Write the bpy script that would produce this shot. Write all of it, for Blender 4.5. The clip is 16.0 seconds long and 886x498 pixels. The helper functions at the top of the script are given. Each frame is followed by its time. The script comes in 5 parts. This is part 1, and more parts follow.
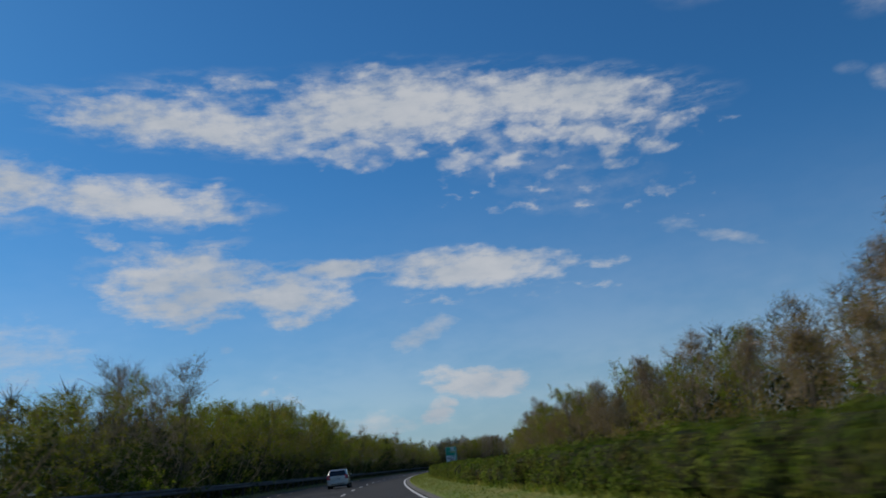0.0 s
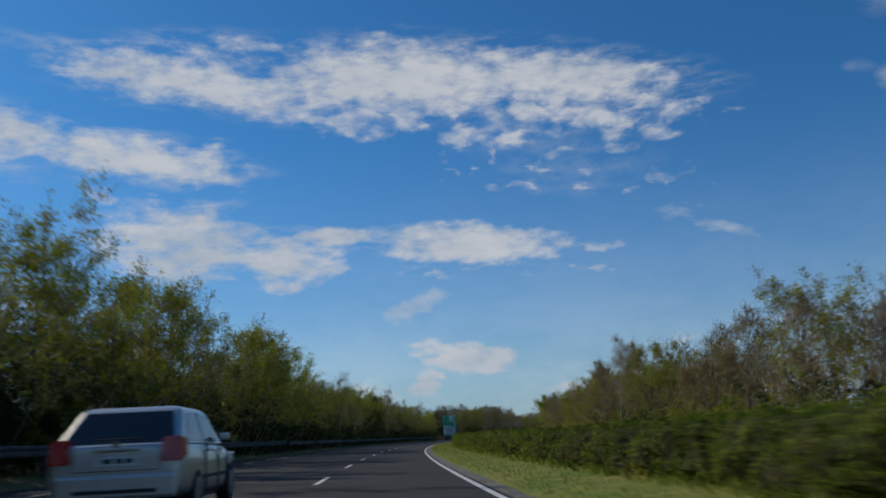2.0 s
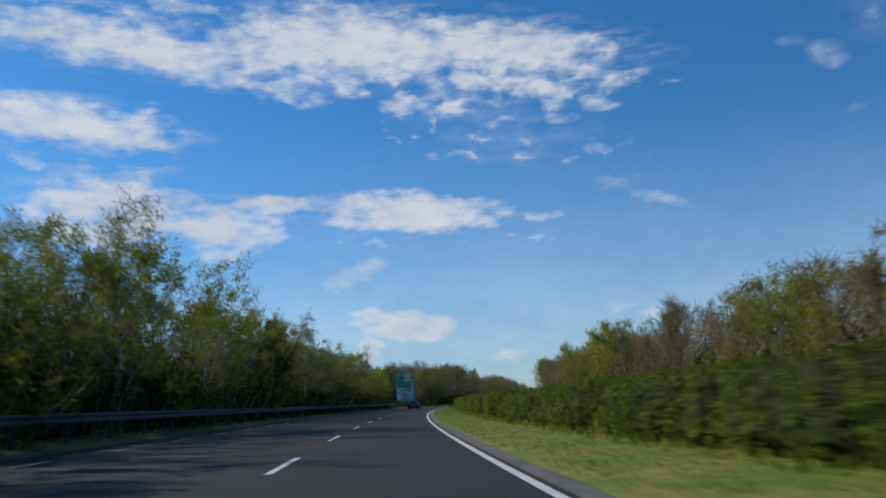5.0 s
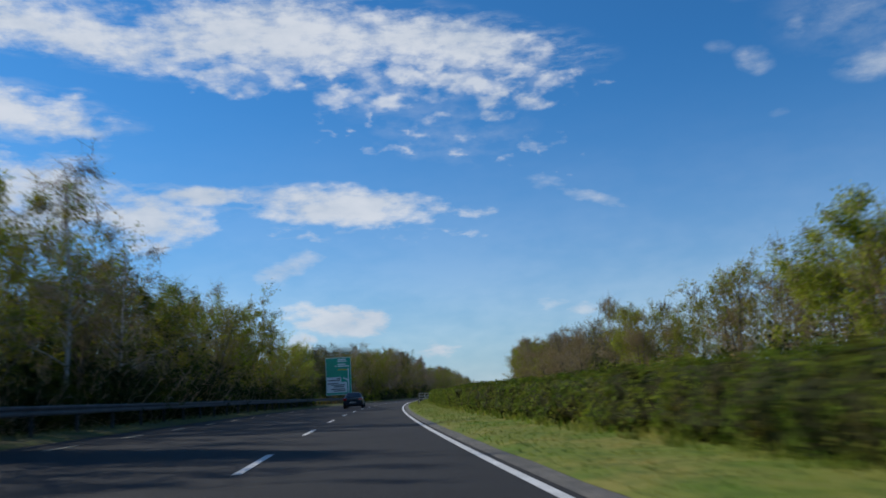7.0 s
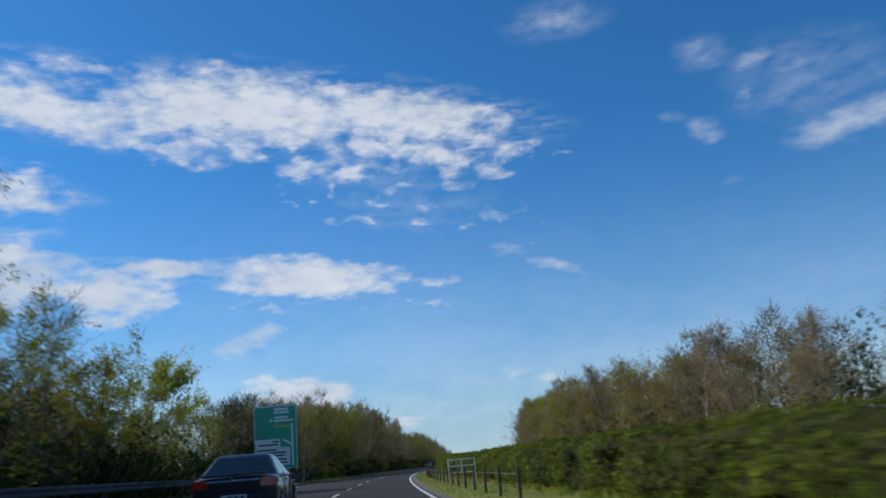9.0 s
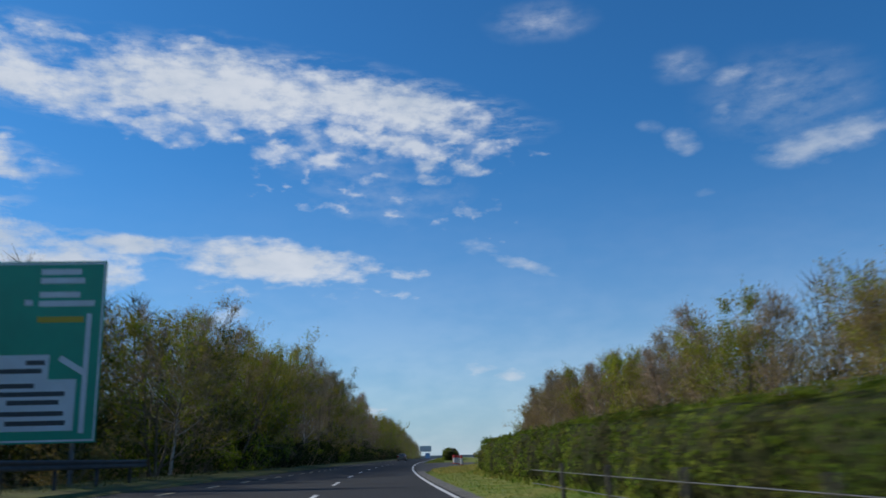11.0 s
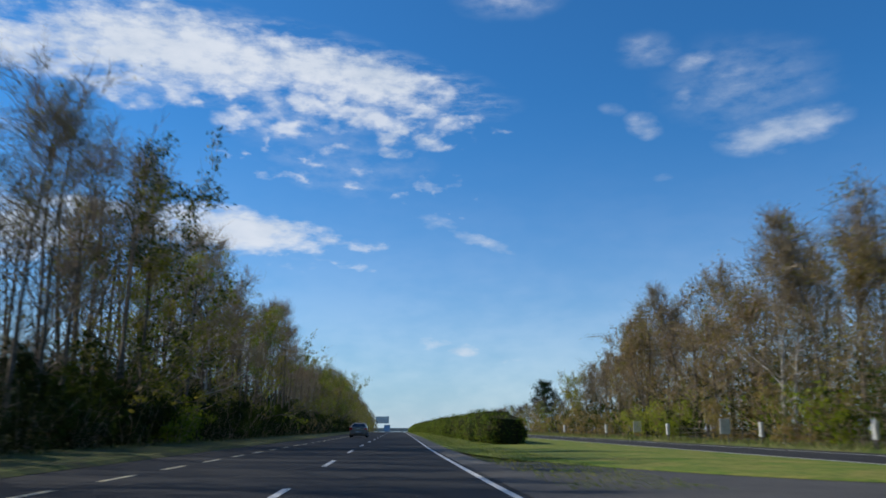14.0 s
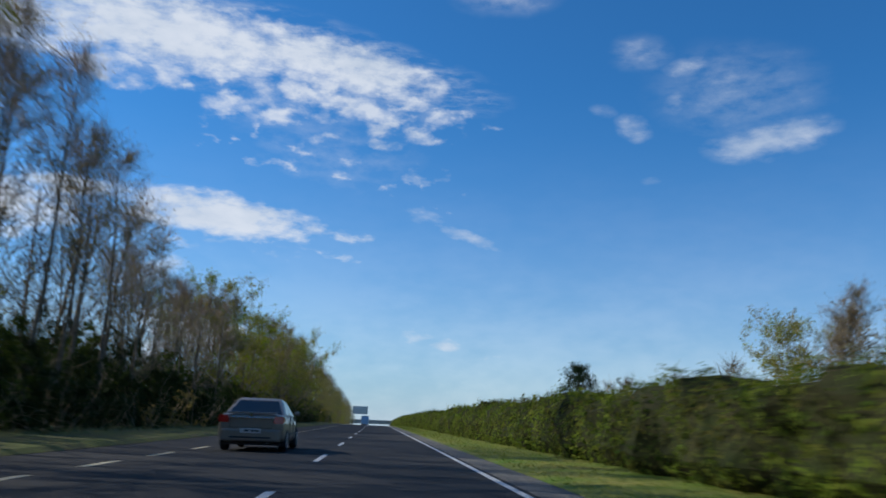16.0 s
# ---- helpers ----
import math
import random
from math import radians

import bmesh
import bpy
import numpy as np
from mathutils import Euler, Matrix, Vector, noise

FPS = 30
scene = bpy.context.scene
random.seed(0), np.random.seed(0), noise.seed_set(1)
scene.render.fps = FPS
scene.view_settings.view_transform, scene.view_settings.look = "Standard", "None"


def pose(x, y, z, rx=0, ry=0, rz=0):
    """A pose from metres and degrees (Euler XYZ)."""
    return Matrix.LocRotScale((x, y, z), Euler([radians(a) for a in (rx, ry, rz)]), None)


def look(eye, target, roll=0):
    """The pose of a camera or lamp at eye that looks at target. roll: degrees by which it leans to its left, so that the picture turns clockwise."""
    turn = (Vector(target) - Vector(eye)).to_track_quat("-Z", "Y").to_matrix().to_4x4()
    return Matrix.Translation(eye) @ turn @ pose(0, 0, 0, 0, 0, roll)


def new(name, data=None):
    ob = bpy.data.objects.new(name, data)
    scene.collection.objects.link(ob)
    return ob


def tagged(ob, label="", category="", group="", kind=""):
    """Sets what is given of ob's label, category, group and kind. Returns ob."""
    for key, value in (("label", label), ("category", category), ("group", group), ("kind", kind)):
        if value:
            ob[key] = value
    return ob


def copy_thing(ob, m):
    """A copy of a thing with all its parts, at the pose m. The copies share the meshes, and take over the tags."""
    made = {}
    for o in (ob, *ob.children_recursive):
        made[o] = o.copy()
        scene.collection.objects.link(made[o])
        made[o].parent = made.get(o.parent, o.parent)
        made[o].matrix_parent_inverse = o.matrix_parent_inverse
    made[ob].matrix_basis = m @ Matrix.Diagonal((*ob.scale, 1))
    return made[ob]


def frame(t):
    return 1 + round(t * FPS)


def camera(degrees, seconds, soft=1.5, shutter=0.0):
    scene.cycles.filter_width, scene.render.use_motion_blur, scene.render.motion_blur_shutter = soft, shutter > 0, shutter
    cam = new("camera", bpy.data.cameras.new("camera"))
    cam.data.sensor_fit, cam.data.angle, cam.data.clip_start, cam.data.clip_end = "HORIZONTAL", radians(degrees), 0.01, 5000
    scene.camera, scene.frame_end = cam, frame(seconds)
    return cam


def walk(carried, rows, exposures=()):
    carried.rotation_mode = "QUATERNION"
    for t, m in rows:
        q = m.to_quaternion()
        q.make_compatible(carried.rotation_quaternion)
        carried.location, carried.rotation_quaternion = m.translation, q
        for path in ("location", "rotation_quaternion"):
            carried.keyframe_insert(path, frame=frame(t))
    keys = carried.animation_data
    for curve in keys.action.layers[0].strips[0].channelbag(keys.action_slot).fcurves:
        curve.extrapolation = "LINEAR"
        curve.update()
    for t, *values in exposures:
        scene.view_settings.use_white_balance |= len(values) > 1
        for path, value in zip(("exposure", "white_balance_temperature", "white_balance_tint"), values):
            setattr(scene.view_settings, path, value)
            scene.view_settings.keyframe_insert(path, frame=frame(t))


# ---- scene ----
cam = camera(55.8, 16.0, soft=1.7, shutter=0.32)
# seconds, stops, kelvin, tint
EXPOSURES = ((0.0, -0.72, 6750, 10), (1.5, -0.72, 6750, 10), (2.5, -0.54, 6650, 10), (3.5, -0.42, 6600, 10), (6.0, -0.34, 6550, 10), (9.0, -0.27, 6450, 10), (11.0, -0.34, 6450, 10),
             (12.0, -0.42, 6550, 10), (12.5, -0.30, 6500, 10), (13.5, -0.17, 6450, 10), (16.0, -0.20, 6350, 10))
walk(cam, [
    (0.0, pose(0.04, 0.00, 0.98, 104.55, 6.00, -5.46)),
    (0.1, pose(0.06, 2.97, 0.98, 104.43, 5.74, -5.30)),
    (0.4, pose(0.13, 11.90, 0.98, 102.60, 2.00, -2.94)),
    (0.5, pose(0.15, 14.87, 0.98, 102.48, 1.74, -2.78)),
    (1.0, pose(0.32, 29.76, 0.98, 102.36, 2.37, -4.46)),
    (1.5, pose(0.66, 44.68, 0.98, 101.64, 2.22, -4.94)),
    (2.0, pose(1.17, 59.63, 0.98, 102.70, 2.71, -6.58)),
    (2.5, pose(1.86, 74.59, 0.98, 101.34, 1.94, -6.97)),
    (3.0, pose(2.73, 89.58, 0.98, 100.73, 3.73, -8.71)),
    (3.5, pose(3.82, 104.57, 0.98, 100.71, 4.25, -9.41)),
    (6.0, pose(11.89, 179.73, 0.98, 100.23, 2.26, -12.16)),
    (6.5, pose(14.03, 194.79, 0.98, 100.66, 2.17, -13.41)),
    (7.0, pose(16.45, 209.83, 0.98, 99.79, 3.26, -15.22)),
    (7.5, pose(18.99, 224.88, 0.98, 100.27, 3.65, -16.19)),
    (8.0, pose(21.78, 239.91, 0.98, 102.02, 4.37, -17.04)),
    (8.5, pose(24.72, 254.95, 0.98, 103.68, 4.94, -17.36)),
    (9.0, pose(27.90, 269.96, 0.98, 104.37, 4.61, -17.52)),
    (11.5, pose(46.23, 344.91, 0.98, 103.04, 0.63, -20.40)),
    (12.0, pose(50.53, 359.83, 0.98, 101.78, -0.71, -19.56)),
    (12.5, pose(55.17, 374.67, 0.98, 101.99, -0.55, -20.70)),
    (13.0, pose(59.92, 389.50, 0.98, 100.82, -0.89, -21.36)),
    (13.5, pose(64.83, 404.31, 0.98, 101.14, -0.10, -23.42)),
    (14.0, pose(69.87, 419.11, 0.98, 102.06, -0.06, -23.61)),
    (14.5, pose(75.04, 433.89, 0.98, 102.55, 0.15, -24.32)),
    (15.0, pose(80.47, 448.61, 0.98, 101.83, -1.11, -24.85)),
    (15.5, pose(85.92, 463.35, 0.98, 102.67, -1.65, -24.00)),
    (16.0, pose(91.39, 478.11, 0.98, 101.70, -2.20, -25.06)),
], EXPOSURES)

# ---- world and sun ----
SUN_AZ, SUN_EL = 52.0, 34.0      # degrees, anticlockwise from +y


def sky_world():
    world = bpy.data.worlds.new("sky")
    scene.world = world
    world.use_nodes = True
    nt = world.node_tree
    nt.nodes.clear()
    N, L = nt.nodes.new, nt.links.new

    def val(op, a, b=None, c=None, clamp=False):
        n = N("ShaderNodeMath")
        n.operation, n.use_clamp = op, clamp
        for i, q in enumerate((a, b, c)):
            if q is None:
                continue
            if isinstance(q, (int, float)):
                n.inputs[i].default_value = q
            else:
                L(q, n.inputs[i])
        return n.outputs[0]

    sky = N("ShaderNodeTexSky")
    sky.sky_type, sky.sun_disc = "NISHITA", False
    sky.sun_elevation, sky.sun_rotation = radians(SUN_EL), radians(-SUN_AZ)
    sky.air_density, sky.dust_density, sky.ozone_density = 1.0, 0.3, 3.0
    tint = N("ShaderNodeMix")
    tint.data_type, tint.blend_type = "RGBA", "MULTIPLY"
    tint.inputs[0].default_value = 1.0
    L(sky.outputs[0], tint.inputs[6])
    tint.inputs[7].default_value = (0.31, 0.90, 1.36, 1)
    blue = N("ShaderNodeBackground")
    L(tint.outputs[2], blue.inputs[0])
    blue.inputs[1].default_value = 0.107

    co = N("ShaderNodeTexCoord")
    sep = N("ShaderNodeSeparateXYZ")
    L(co.outputs["Generated"], sep.inputs[0])
    x, y, z = sep.outputs
    az = val("MULTIPLY", val("ARCTAN2", val("MULTIPLY", x, -1.0), y), 57.2958)
    el = val("MULTIPLY", val("ARCSINE", z), 57.2958)
    comb = N("ShaderNodeCombineXYZ")
    L(az, comb.inputs[0])
    L(el, comb.inputs[1])

    def noise_of(sx, sy, scale, detail, rough, seed):
        m = N("ShaderNodeMapping")
        L(comb.outputs[0], m.inputs[0])
        m.inputs["Scale"].default_value = (sx, sy, 1)
        m.inputs["Location"].default_value = (seed, seed * 0.37, seed * 1.7)
        n = N("ShaderNodeTexNoise")
        L(m.outputs[0], n.inputs["Vector"])
        n.inputs["Scale"].default_value, n.inputs["Detail"].default_value, n.inputs["Roughness"].default_value = scale, detail, rough
        return n

    warp = noise_of(1.0, 1.6, 0.22, 3.0, 0.55, 3.0)
    wv = N("ShaderNodeVectorMath")
    wv.operation = "MULTIPLY_ADD"
    off = N("ShaderNodeVectorMath")
    off.operation = "SUBTRACT"
    L(warp.outputs["Color"], off.inputs[0])
    off.inputs[1].default_value = (0.5, 0.5, 0.5)
    L(off.outputs[0], wv.inputs[0])
    wv.inputs[1].default_value = (2.2, 1.1, 0)
    L(comb.outputs[0], wv.inputs[2])
    curl = noise_of(0.8, 1.5, 0.75, 3.0, 0.6, 8.0)
    off2 = N("ShaderNodeVectorMath")
    off2.operation = "SUBTRACT"
    L(curl.outputs["Color"], off2.inputs[0])
    off2.inputs[1].default_value = (0.5, 0.5, 0.5)
    wv2 = N("ShaderNodeVectorMath")
    wv2.operation = "MULTIPLY_ADD"
    L(off2.outputs[0], wv2.inputs[0])
    wv2.inputs[1].default_value = (3.2, 1.5, 0)
    L(wv.outputs[0], wv2.inputs[2])
    # azimuth, elevation, half width, half height, tilt, strength
    main_bank = ((10.2, 23.7, 11.6, 2.0, 5, 1), (-4.6, 24.2, 14.1, 3.0, 1, 1.1), (-16.2, 23.7, 11.0, 2.2, 9, 1), (6.6, 22.9, 6.4, 1.55, 6, 0.95), (8.2, 26.0, 6.4, 1.12, -1, 0.5), (-2.8, 26.8, 3.1, 0.86, -5, 0.5), (16.3, 25.5, 1.6, 0.52, -7, 0.45))
    left_bank = ((24.1, 19.3, 8.0, 2.24, -3, 1), (13.7, 18.6, 9.0, 1.81, 5, 1.05), (8.9, 19.7, 1.8, 0.39, -5, 0.5), (15.8, 16.1, 1.5, 0.73, 13, 0.7), (10.6, 13.1, 7.0, 3.4, 1, 1.05), (3.8, 12.3, 5.6, 2.4, 4, 1), (3.3, 10.8, 2.0, 1.98, 17, 0.6), (0.6, 13.8, 3.6, 0.85, 1, 1.1))
    middle_bank = ((-9.4, 12.9, 8.6, 1.72, 4, 1.15), (-18.5, 12.2, 2.5, 0.52, -1, 0.6), (-6.3, 11.2, 3.0, 0.69, 7, 0.55), (-17.3, 10.8, 2.7, 0.39, 11, 0.5), (-8.4, 5.3, 5.2, 1.45, 6, 1.25), (-5.3, 3.6, 2.4, 1.6, -20, 1.0), (4.4, 5.8, 2.3, 1.29, 5, 0.6), (-15.0, 2.8, 2.4, 1.46, -11, 0.8))
    puffs = ((-2.4, 21.4, 4.6, 1.12, 2, 0.8), (-15.7, 21.4, 11.2, 1.95, 5, 0.85), (-11.1, 20.3, 4.3, 1.4, -2, 0.72), (-19.0, 20.2, 5.4, 1.9, 9, 0.55), (-15.7, 18.5, 2.0, 1.2, 7, 0.35), (-20.2, 16.8, 4.0, 1.3, 7, 0.2), (-13.3, 17.5, 3.6, 1.1, 11, 0.15))
    wisps = ((-5.1, 8.8, 3.6, 1.3, -22, 0.95), (-8.8, 9.5, 1.9, 0.56, -2, 0.4), (-13.8, 8.2, 1.5, 0.86, -5, 0.3), (-23.2, 13.8, 2.2, 0.75, 13, 0.55), (-26.2, 12.6, 3.2, 0.6, 17, 0.8), (-25.5, 10.0, 2.9, 1.38, 1, 0.35), (-16.5, 18.0, 8.3, 3.66, 11, 0.3), (20.7, 17.4, 5.2, 1.38, -8, 0.45), (-1.3, 2.8, 8.0, 2.0, 5, 1.1), (16.2, 13.8, 2.2, 1.55, 62, 0.5), (-10.2, 11.1, 11.7, 2.15, 4, 0.35))
    right_wisps = ((-37.7, 19.9, 1.6, 1.03, 25, 0.85), (-35.7, 21.1, 1.0, 0.52, 8, 0.4), (-46.6, 18.6, 4.8, 1.38, -6, 0.95), (-41.5, 23.6, 2.0, 0.78, -1, 0.6), (-40.5, 21.4, 1.3, 0.78, -29, 0.55), (-44.5, 21.7, 6.3, 3.45, 4, 0.38), (-38.4, 24.7, 2.3, 1.29, 9, 0.4), (-28.5, 28.6, 4.3, 1.55, 1, 0.42), (-39.0, 16.4, 1.0, 0.43, -1, 0.3), (-23.2, 5.6, 4.4, 0.86, 4, 0.65))
    low_haze = ((-23.4, 5.2, 4.1, 0.95, 6, 0.55), (-15.0, 2.7, 1.9, 1.46, -1, 0.7), (-23.3, 5.4, 4.6, 0.85, 5, 0.85), (-25.0, 5.1, 2.2, 0.75, -1, 1.1), (-27.9, 4.3, 3.6, 0.65, 3, 0.8), (-20.5, 2.1, 2.1, 0.86, -6, 0.4), (21.1, 8.8, 7.3, 3.88, 8, 0.75), (8.6, 8.8, 2.0, 0.95, 1, 0.5), (22.3, 10.7, 2.7, 1.29, 3, 0.6))
    far_banks = ((45, 24, 16, 4, 5, .8), (60, 12, 18, 3, 0, .9), (-80, 14, 16, 3, 0, .9), (100, 20, 20, 4, 0, .8), (150, 16, 22, 4, 0, .9), (-140, 22, 24, 5, 0, .9), (-110, 34, 14, 4, 20, .7), (-66, 23, 9, 3.5, -15, .6))

    def cover(rows, at=wv):
        most = None
        for a, e, ra, re, tilt, k in rows:
            m = N("ShaderNodeMapping")
            m.vector_type = "TEXTURE"
            L(at.outputs[0], m.inputs[0])
            m.inputs["Location"].default_value = (a, e, 0)
            m.inputs["Rotation"].default_value = (0, 0, radians(tilt))
            m.inputs["Scale"].default_value = (ra, re, 1)
            ln = N("ShaderNodeVectorMath")
            ln.operation = "LENGTH"
            L(m.outputs[0], ln.inputs[0])
            q = val("MULTIPLY", val("SUBTRACT", 1.0, val("MULTIPLY", ln.outputs["Value"], ln.outputs["Value"])), k)
            most = q if most is None else val("MAXIMUM", most, q)
        return most

    def ramp(x, lo, hi, top):
        r = N("ShaderNodeMapRange")
        r.interpolation_type = "SMOOTHSTEP"
        L(x, r.inputs[0])
        for i, q in enumerate((lo, hi, 0.0, top)):
            r.inputs[i + 1].default_value = q
        return r.outputs[0]

    fine = noise_of(0.55, 1.15, 0.85, 9.0, 0.6, 11.0)
    wide = noise_of(0.4, 1.0, 0.16, 4.0, 0.6, 5.0)
    slant = N("ShaderNodeMapping")
    L(wv.outputs[0], slant.inputs[0])
    slant.inputs["Rotation"].default_value = (0, 0, radians(20))
    slant.inputs["Scale"].default_value = (0.30, 1.25, 1)
    streaky = N("ShaderNodeTexNoise")
    L(slant.outputs[0], streaky.inputs["Vector"])
    streaky.inputs["Scale"].default_value, streaky.inputs["Detail"].default_value, streaky.inputs["Roughness"].default_value = 0.9, 7.0, 0.62

    def grained(c, grain, amp, lo, hi, top):
        return ramp(val("ADD", c, val("MULTIPLY", val("SUBTRACT", grain, 0.5), amp)), lo, hi, top)

    mixed = val("ADD", val("MULTIPLY", fine.outputs[0], 0.6), val("MULTIPLY", streaky.outputs[0], 0.4))
    solid = cover(main_bank + left_bank + middle_bank + far_banks)
    thick = grained(solid, mixed, 3.0, 0.06, 1.10, 0.93)
    # mackerel puffs: rounded lumps with blue between them
    cell_at = N("ShaderNodeMapping")
    L(wv2.outputs[0], cell_at.inputs[0])
    cell_at.inputs["Rotation"].default_value = (0, 0, radians(14))
    cell_at.inputs["Scale"].default_value = (0.62, 1.35, 1)
    cells = N("ShaderNodeTexVoronoi")
    cells.feature = "SMOOTH_F1"
    L(cell_at.outputs[0], cells.inputs["Vector"])
    cells.inputs["Scale"].default_value = 0.95
    lumps = val("ADD", val("MULTIPLY", val("SUBTRACT", 1.0, cells.outputs["Distance"]), 0.45), val("MULTIPLY", fine.outputs[0], 0.55))
    pc = cover(puffs)
    puffy = val("MAXIMUM", grained(pc, lumps, 4.0, 0.12, 1.55, 0.85), val("MULTIPLY", ramp(pc, 0.0, 1.0, 0.32), ramp(fine.outputs[0], 0.35, 0.65, 1.0)))
    # torn wisps: a faint sheet with brighter threads in it
    wc = cover(wisps + right_wisps + low_haze)
    sheet = val("MULTIPLY", ramp(wc, -0.1, 0.9, 0.5), ramp(mixed, 0.33, 0.62, 1.0))
    fringe = val("MULTIPLY", ramp(solid, -0.6, 0.6, 0.4), ramp(streaky.outputs[0], 0.42, 0.68, 1.0))
    thin = val("MAXIMUM", val("MAXIMUM", val("MULTIPLY", grained(wc, mixed, 2.4, -0.05, 1.5, 0.8), ramp(wc, -0.2, 0.5, 1.0)), sheet), fringe)
    haze = val("MULTIPLY", val("POWER", val("SUBTRACT", 1.0, val("MULTIPLY", el, 0.042), clamp=True), 2.4), 0.72)
    dens = val("MAXIMUM", val("MAXIMUM", thick, val("MAXIMUM", thin, puffy)), haze)
    white = N("ShaderNodeBackground")
    shade = N("ShaderNodeMix")
    shade.data_type = "RGBA"
    L(ramp(val("ADD", val("MULTIPLY", wide.outputs[0], .7), val("MULTIPLY", fine.outputs[0], .3)), .36, .64, 1.0), shade.inputs[0])
    shade.inputs[6].default_value, shade.inputs[7].default_value = (0.60, 0.70, 0.84, 1), (0.87, 0.92, 1.0, 1)
    L(shade.outputs[2], white.inputs[0])
    white.inputs[1].default_value = 0.97
    mix = N("ShaderNodeMixShader")
    L(dens, mix.inputs[0])
    L(blue.outputs[0], mix.inputs[1])
    L(white.outputs[0], mix.inputs[2])
    out = N("ShaderNodeOutputWorld")
    L(mix.outputs[0], out.inputs[0])


sky_world()
sun = new("sun", bpy.data.lights.new("sun", "SUN"))
sun.data.energy, sun.data.angle, sun.data.color = 5.0, radians(0.6), (1.0, 0.94, 0.82)
_a, _e = radians(SUN_AZ), radians(SUN_EL)
sun.matrix_world = look((0, 0, 60), (60 * math.sin(_a) * math.cos(_e), -60 * math.cos(_a) * math.cos(_e), 60 - 60 * math.sin(_e)))


# ---- materials ----
def material(name, colour, rough=0.8, second=None, scale=3.0, third=None, scale2=40.0, bump=0.0, bump_scale=60.0, metal=0.0,
             translucent=0.0, island=0.0, random_tint=0.0, coat=0.0, spec=0.5, sprays=None):
    """Two scales of colour variation, relief, and a tint that differs from island to island or from object to object."""
    m = bpy.data.materials.new(name)
    m.use_nodes = True
    nt = m.node_tree
    N, L = nt.nodes.new, nt.links.new
    b = nt.nodes["Principled BSDF"]
    b.inputs["Roughness"].default_value, b.inputs["Metallic"].default_value = rough, metal
    b.inputs["Coat Weight"].default_value, b.inputs["Specular IOR Level"].default_value = coat, spec
    co = N("ShaderNodeTexCoord")
    last = None

    def rgb(c):
        n = N("ShaderNodeRGB")
        n.outputs[0].default_value = (*c, 1)
        return n.outputs[0]

    def blend(fac, a, c):
        n = N("ShaderNodeMix")
        n.data_type = "RGBA"
        L(fac, n.inputs[0])
        L(a, n.inputs[6])
        L(c, n.inputs[7])
        return n.outputs[2]

    def patch(s, lo, hi, detail=5.0):
        n = N("ShaderNodeTexNoise")
        geo = N("ShaderNodeNewGeometry")
        L(geo.outputs["Position"], n.inputs["Vector"])
        n.inputs["Scale"].default_value, n.inputs["Detail"].default_value, n.inputs["Roughness"].default_value = s, detail, 0.6
        r = N("ShaderNodeMapRange")
        L(n.outputs[0], r.inputs[0])
        r.inputs[1].default_value, r.inputs[2].default_value = lo, hi
        return r.outputs[0]

    last = rgb(colour)
    if second:
        last = blend(patch(scale, 0.35, 0.65), last, rgb(second))
    if third:
        last = blend(patch(scale2, 0.45, 0.7), last, rgb(third))
    if island or random_tint:
        if island:
            g = N("ShaderNodeNewGeometry")
            src, amount = g.outputs["Random Per Island"], island
        else:
            g = N("ShaderNodeObjectInfo")
            src, amount = g.outputs["Random"], random_tint
        hsv = N("ShaderNodeHueSaturation")
        r = N("ShaderNodeMapRange")
        L(src, r.inputs[0])
        r.inputs[3].default_value, r.inputs[4].default_value = 1 - amount, 1 + amount
        L(r.outputs[0], hsv.inputs["Value"])
        r2 = N("ShaderNodeMapRange")
        L(src, r2.inputs[0])
        r2.inputs[3].default_value, r2.inputs[4].default_value = 0.5 + amount * 0.05, 0.5 - amount * 0.05
        L(r2.outputs[0], hsv.inputs["Hue"])
        L(last, hsv.inputs["Color"])
        last = hsv.outputs[0]
    L(last, b.inputs["Base Color"])
    if bump:
        n = N("ShaderNodeTexNoise")
        L(co.outputs["Object"], n.inputs["Vector"])
        n.inputs["Scale"].default_value, n.inputs["Detail"].default_value = bump_scale, 6.0
        k = N("ShaderNodeBump")
        k.inputs["Strength"].default_value, k.inputs["Distance"].default_value = bump, 0.02
        L(n.outputs[0], k.inputs["Height"])
        L(k.outputs[0], b.inputs["Normal"])
    if translucent:
        t = N("ShaderNodeBsdfTranslucent")
        L(last, t.inputs[0])
        mx = N("ShaderNodeMixShader")
        mx.inputs[0].default_value = translucent
        L(b.outputs[0], mx.inputs[1])
        L(t.outputs[0], mx.inputs[2])
        L(mx.outputs[0], nt.nodes["Material Output"].inputs[0])
        if sprays:
            # a clump breaks up into single leaves with gaps between them
            geo = N("ShaderNodeNewGeometry")
            v = N("ShaderNodeTexVoronoi")
            v.inputs["Scale"].default_value = sprays[0]
            L(geo.outputs["Position"], v.inputs["Vector"])
            less = N("ShaderNodeMath")
            less.operation = "LESS_THAN"
            L(v.outputs["Distance"], less.inputs[0])
            less.inputs[1].default_value = sprays[1]
            gap = N("ShaderNodeBsdfTransparent")
            cut = N("ShaderNodeMixShader")
            L(less.outputs[0], cut.inputs[0])
            L(gap.outputs[0], cut.inputs[1])
            L(mx.outputs[0], cut.inputs[2])
            L(cut.outputs[0], nt.nodes["Material Output"].inputs[0])
    return m


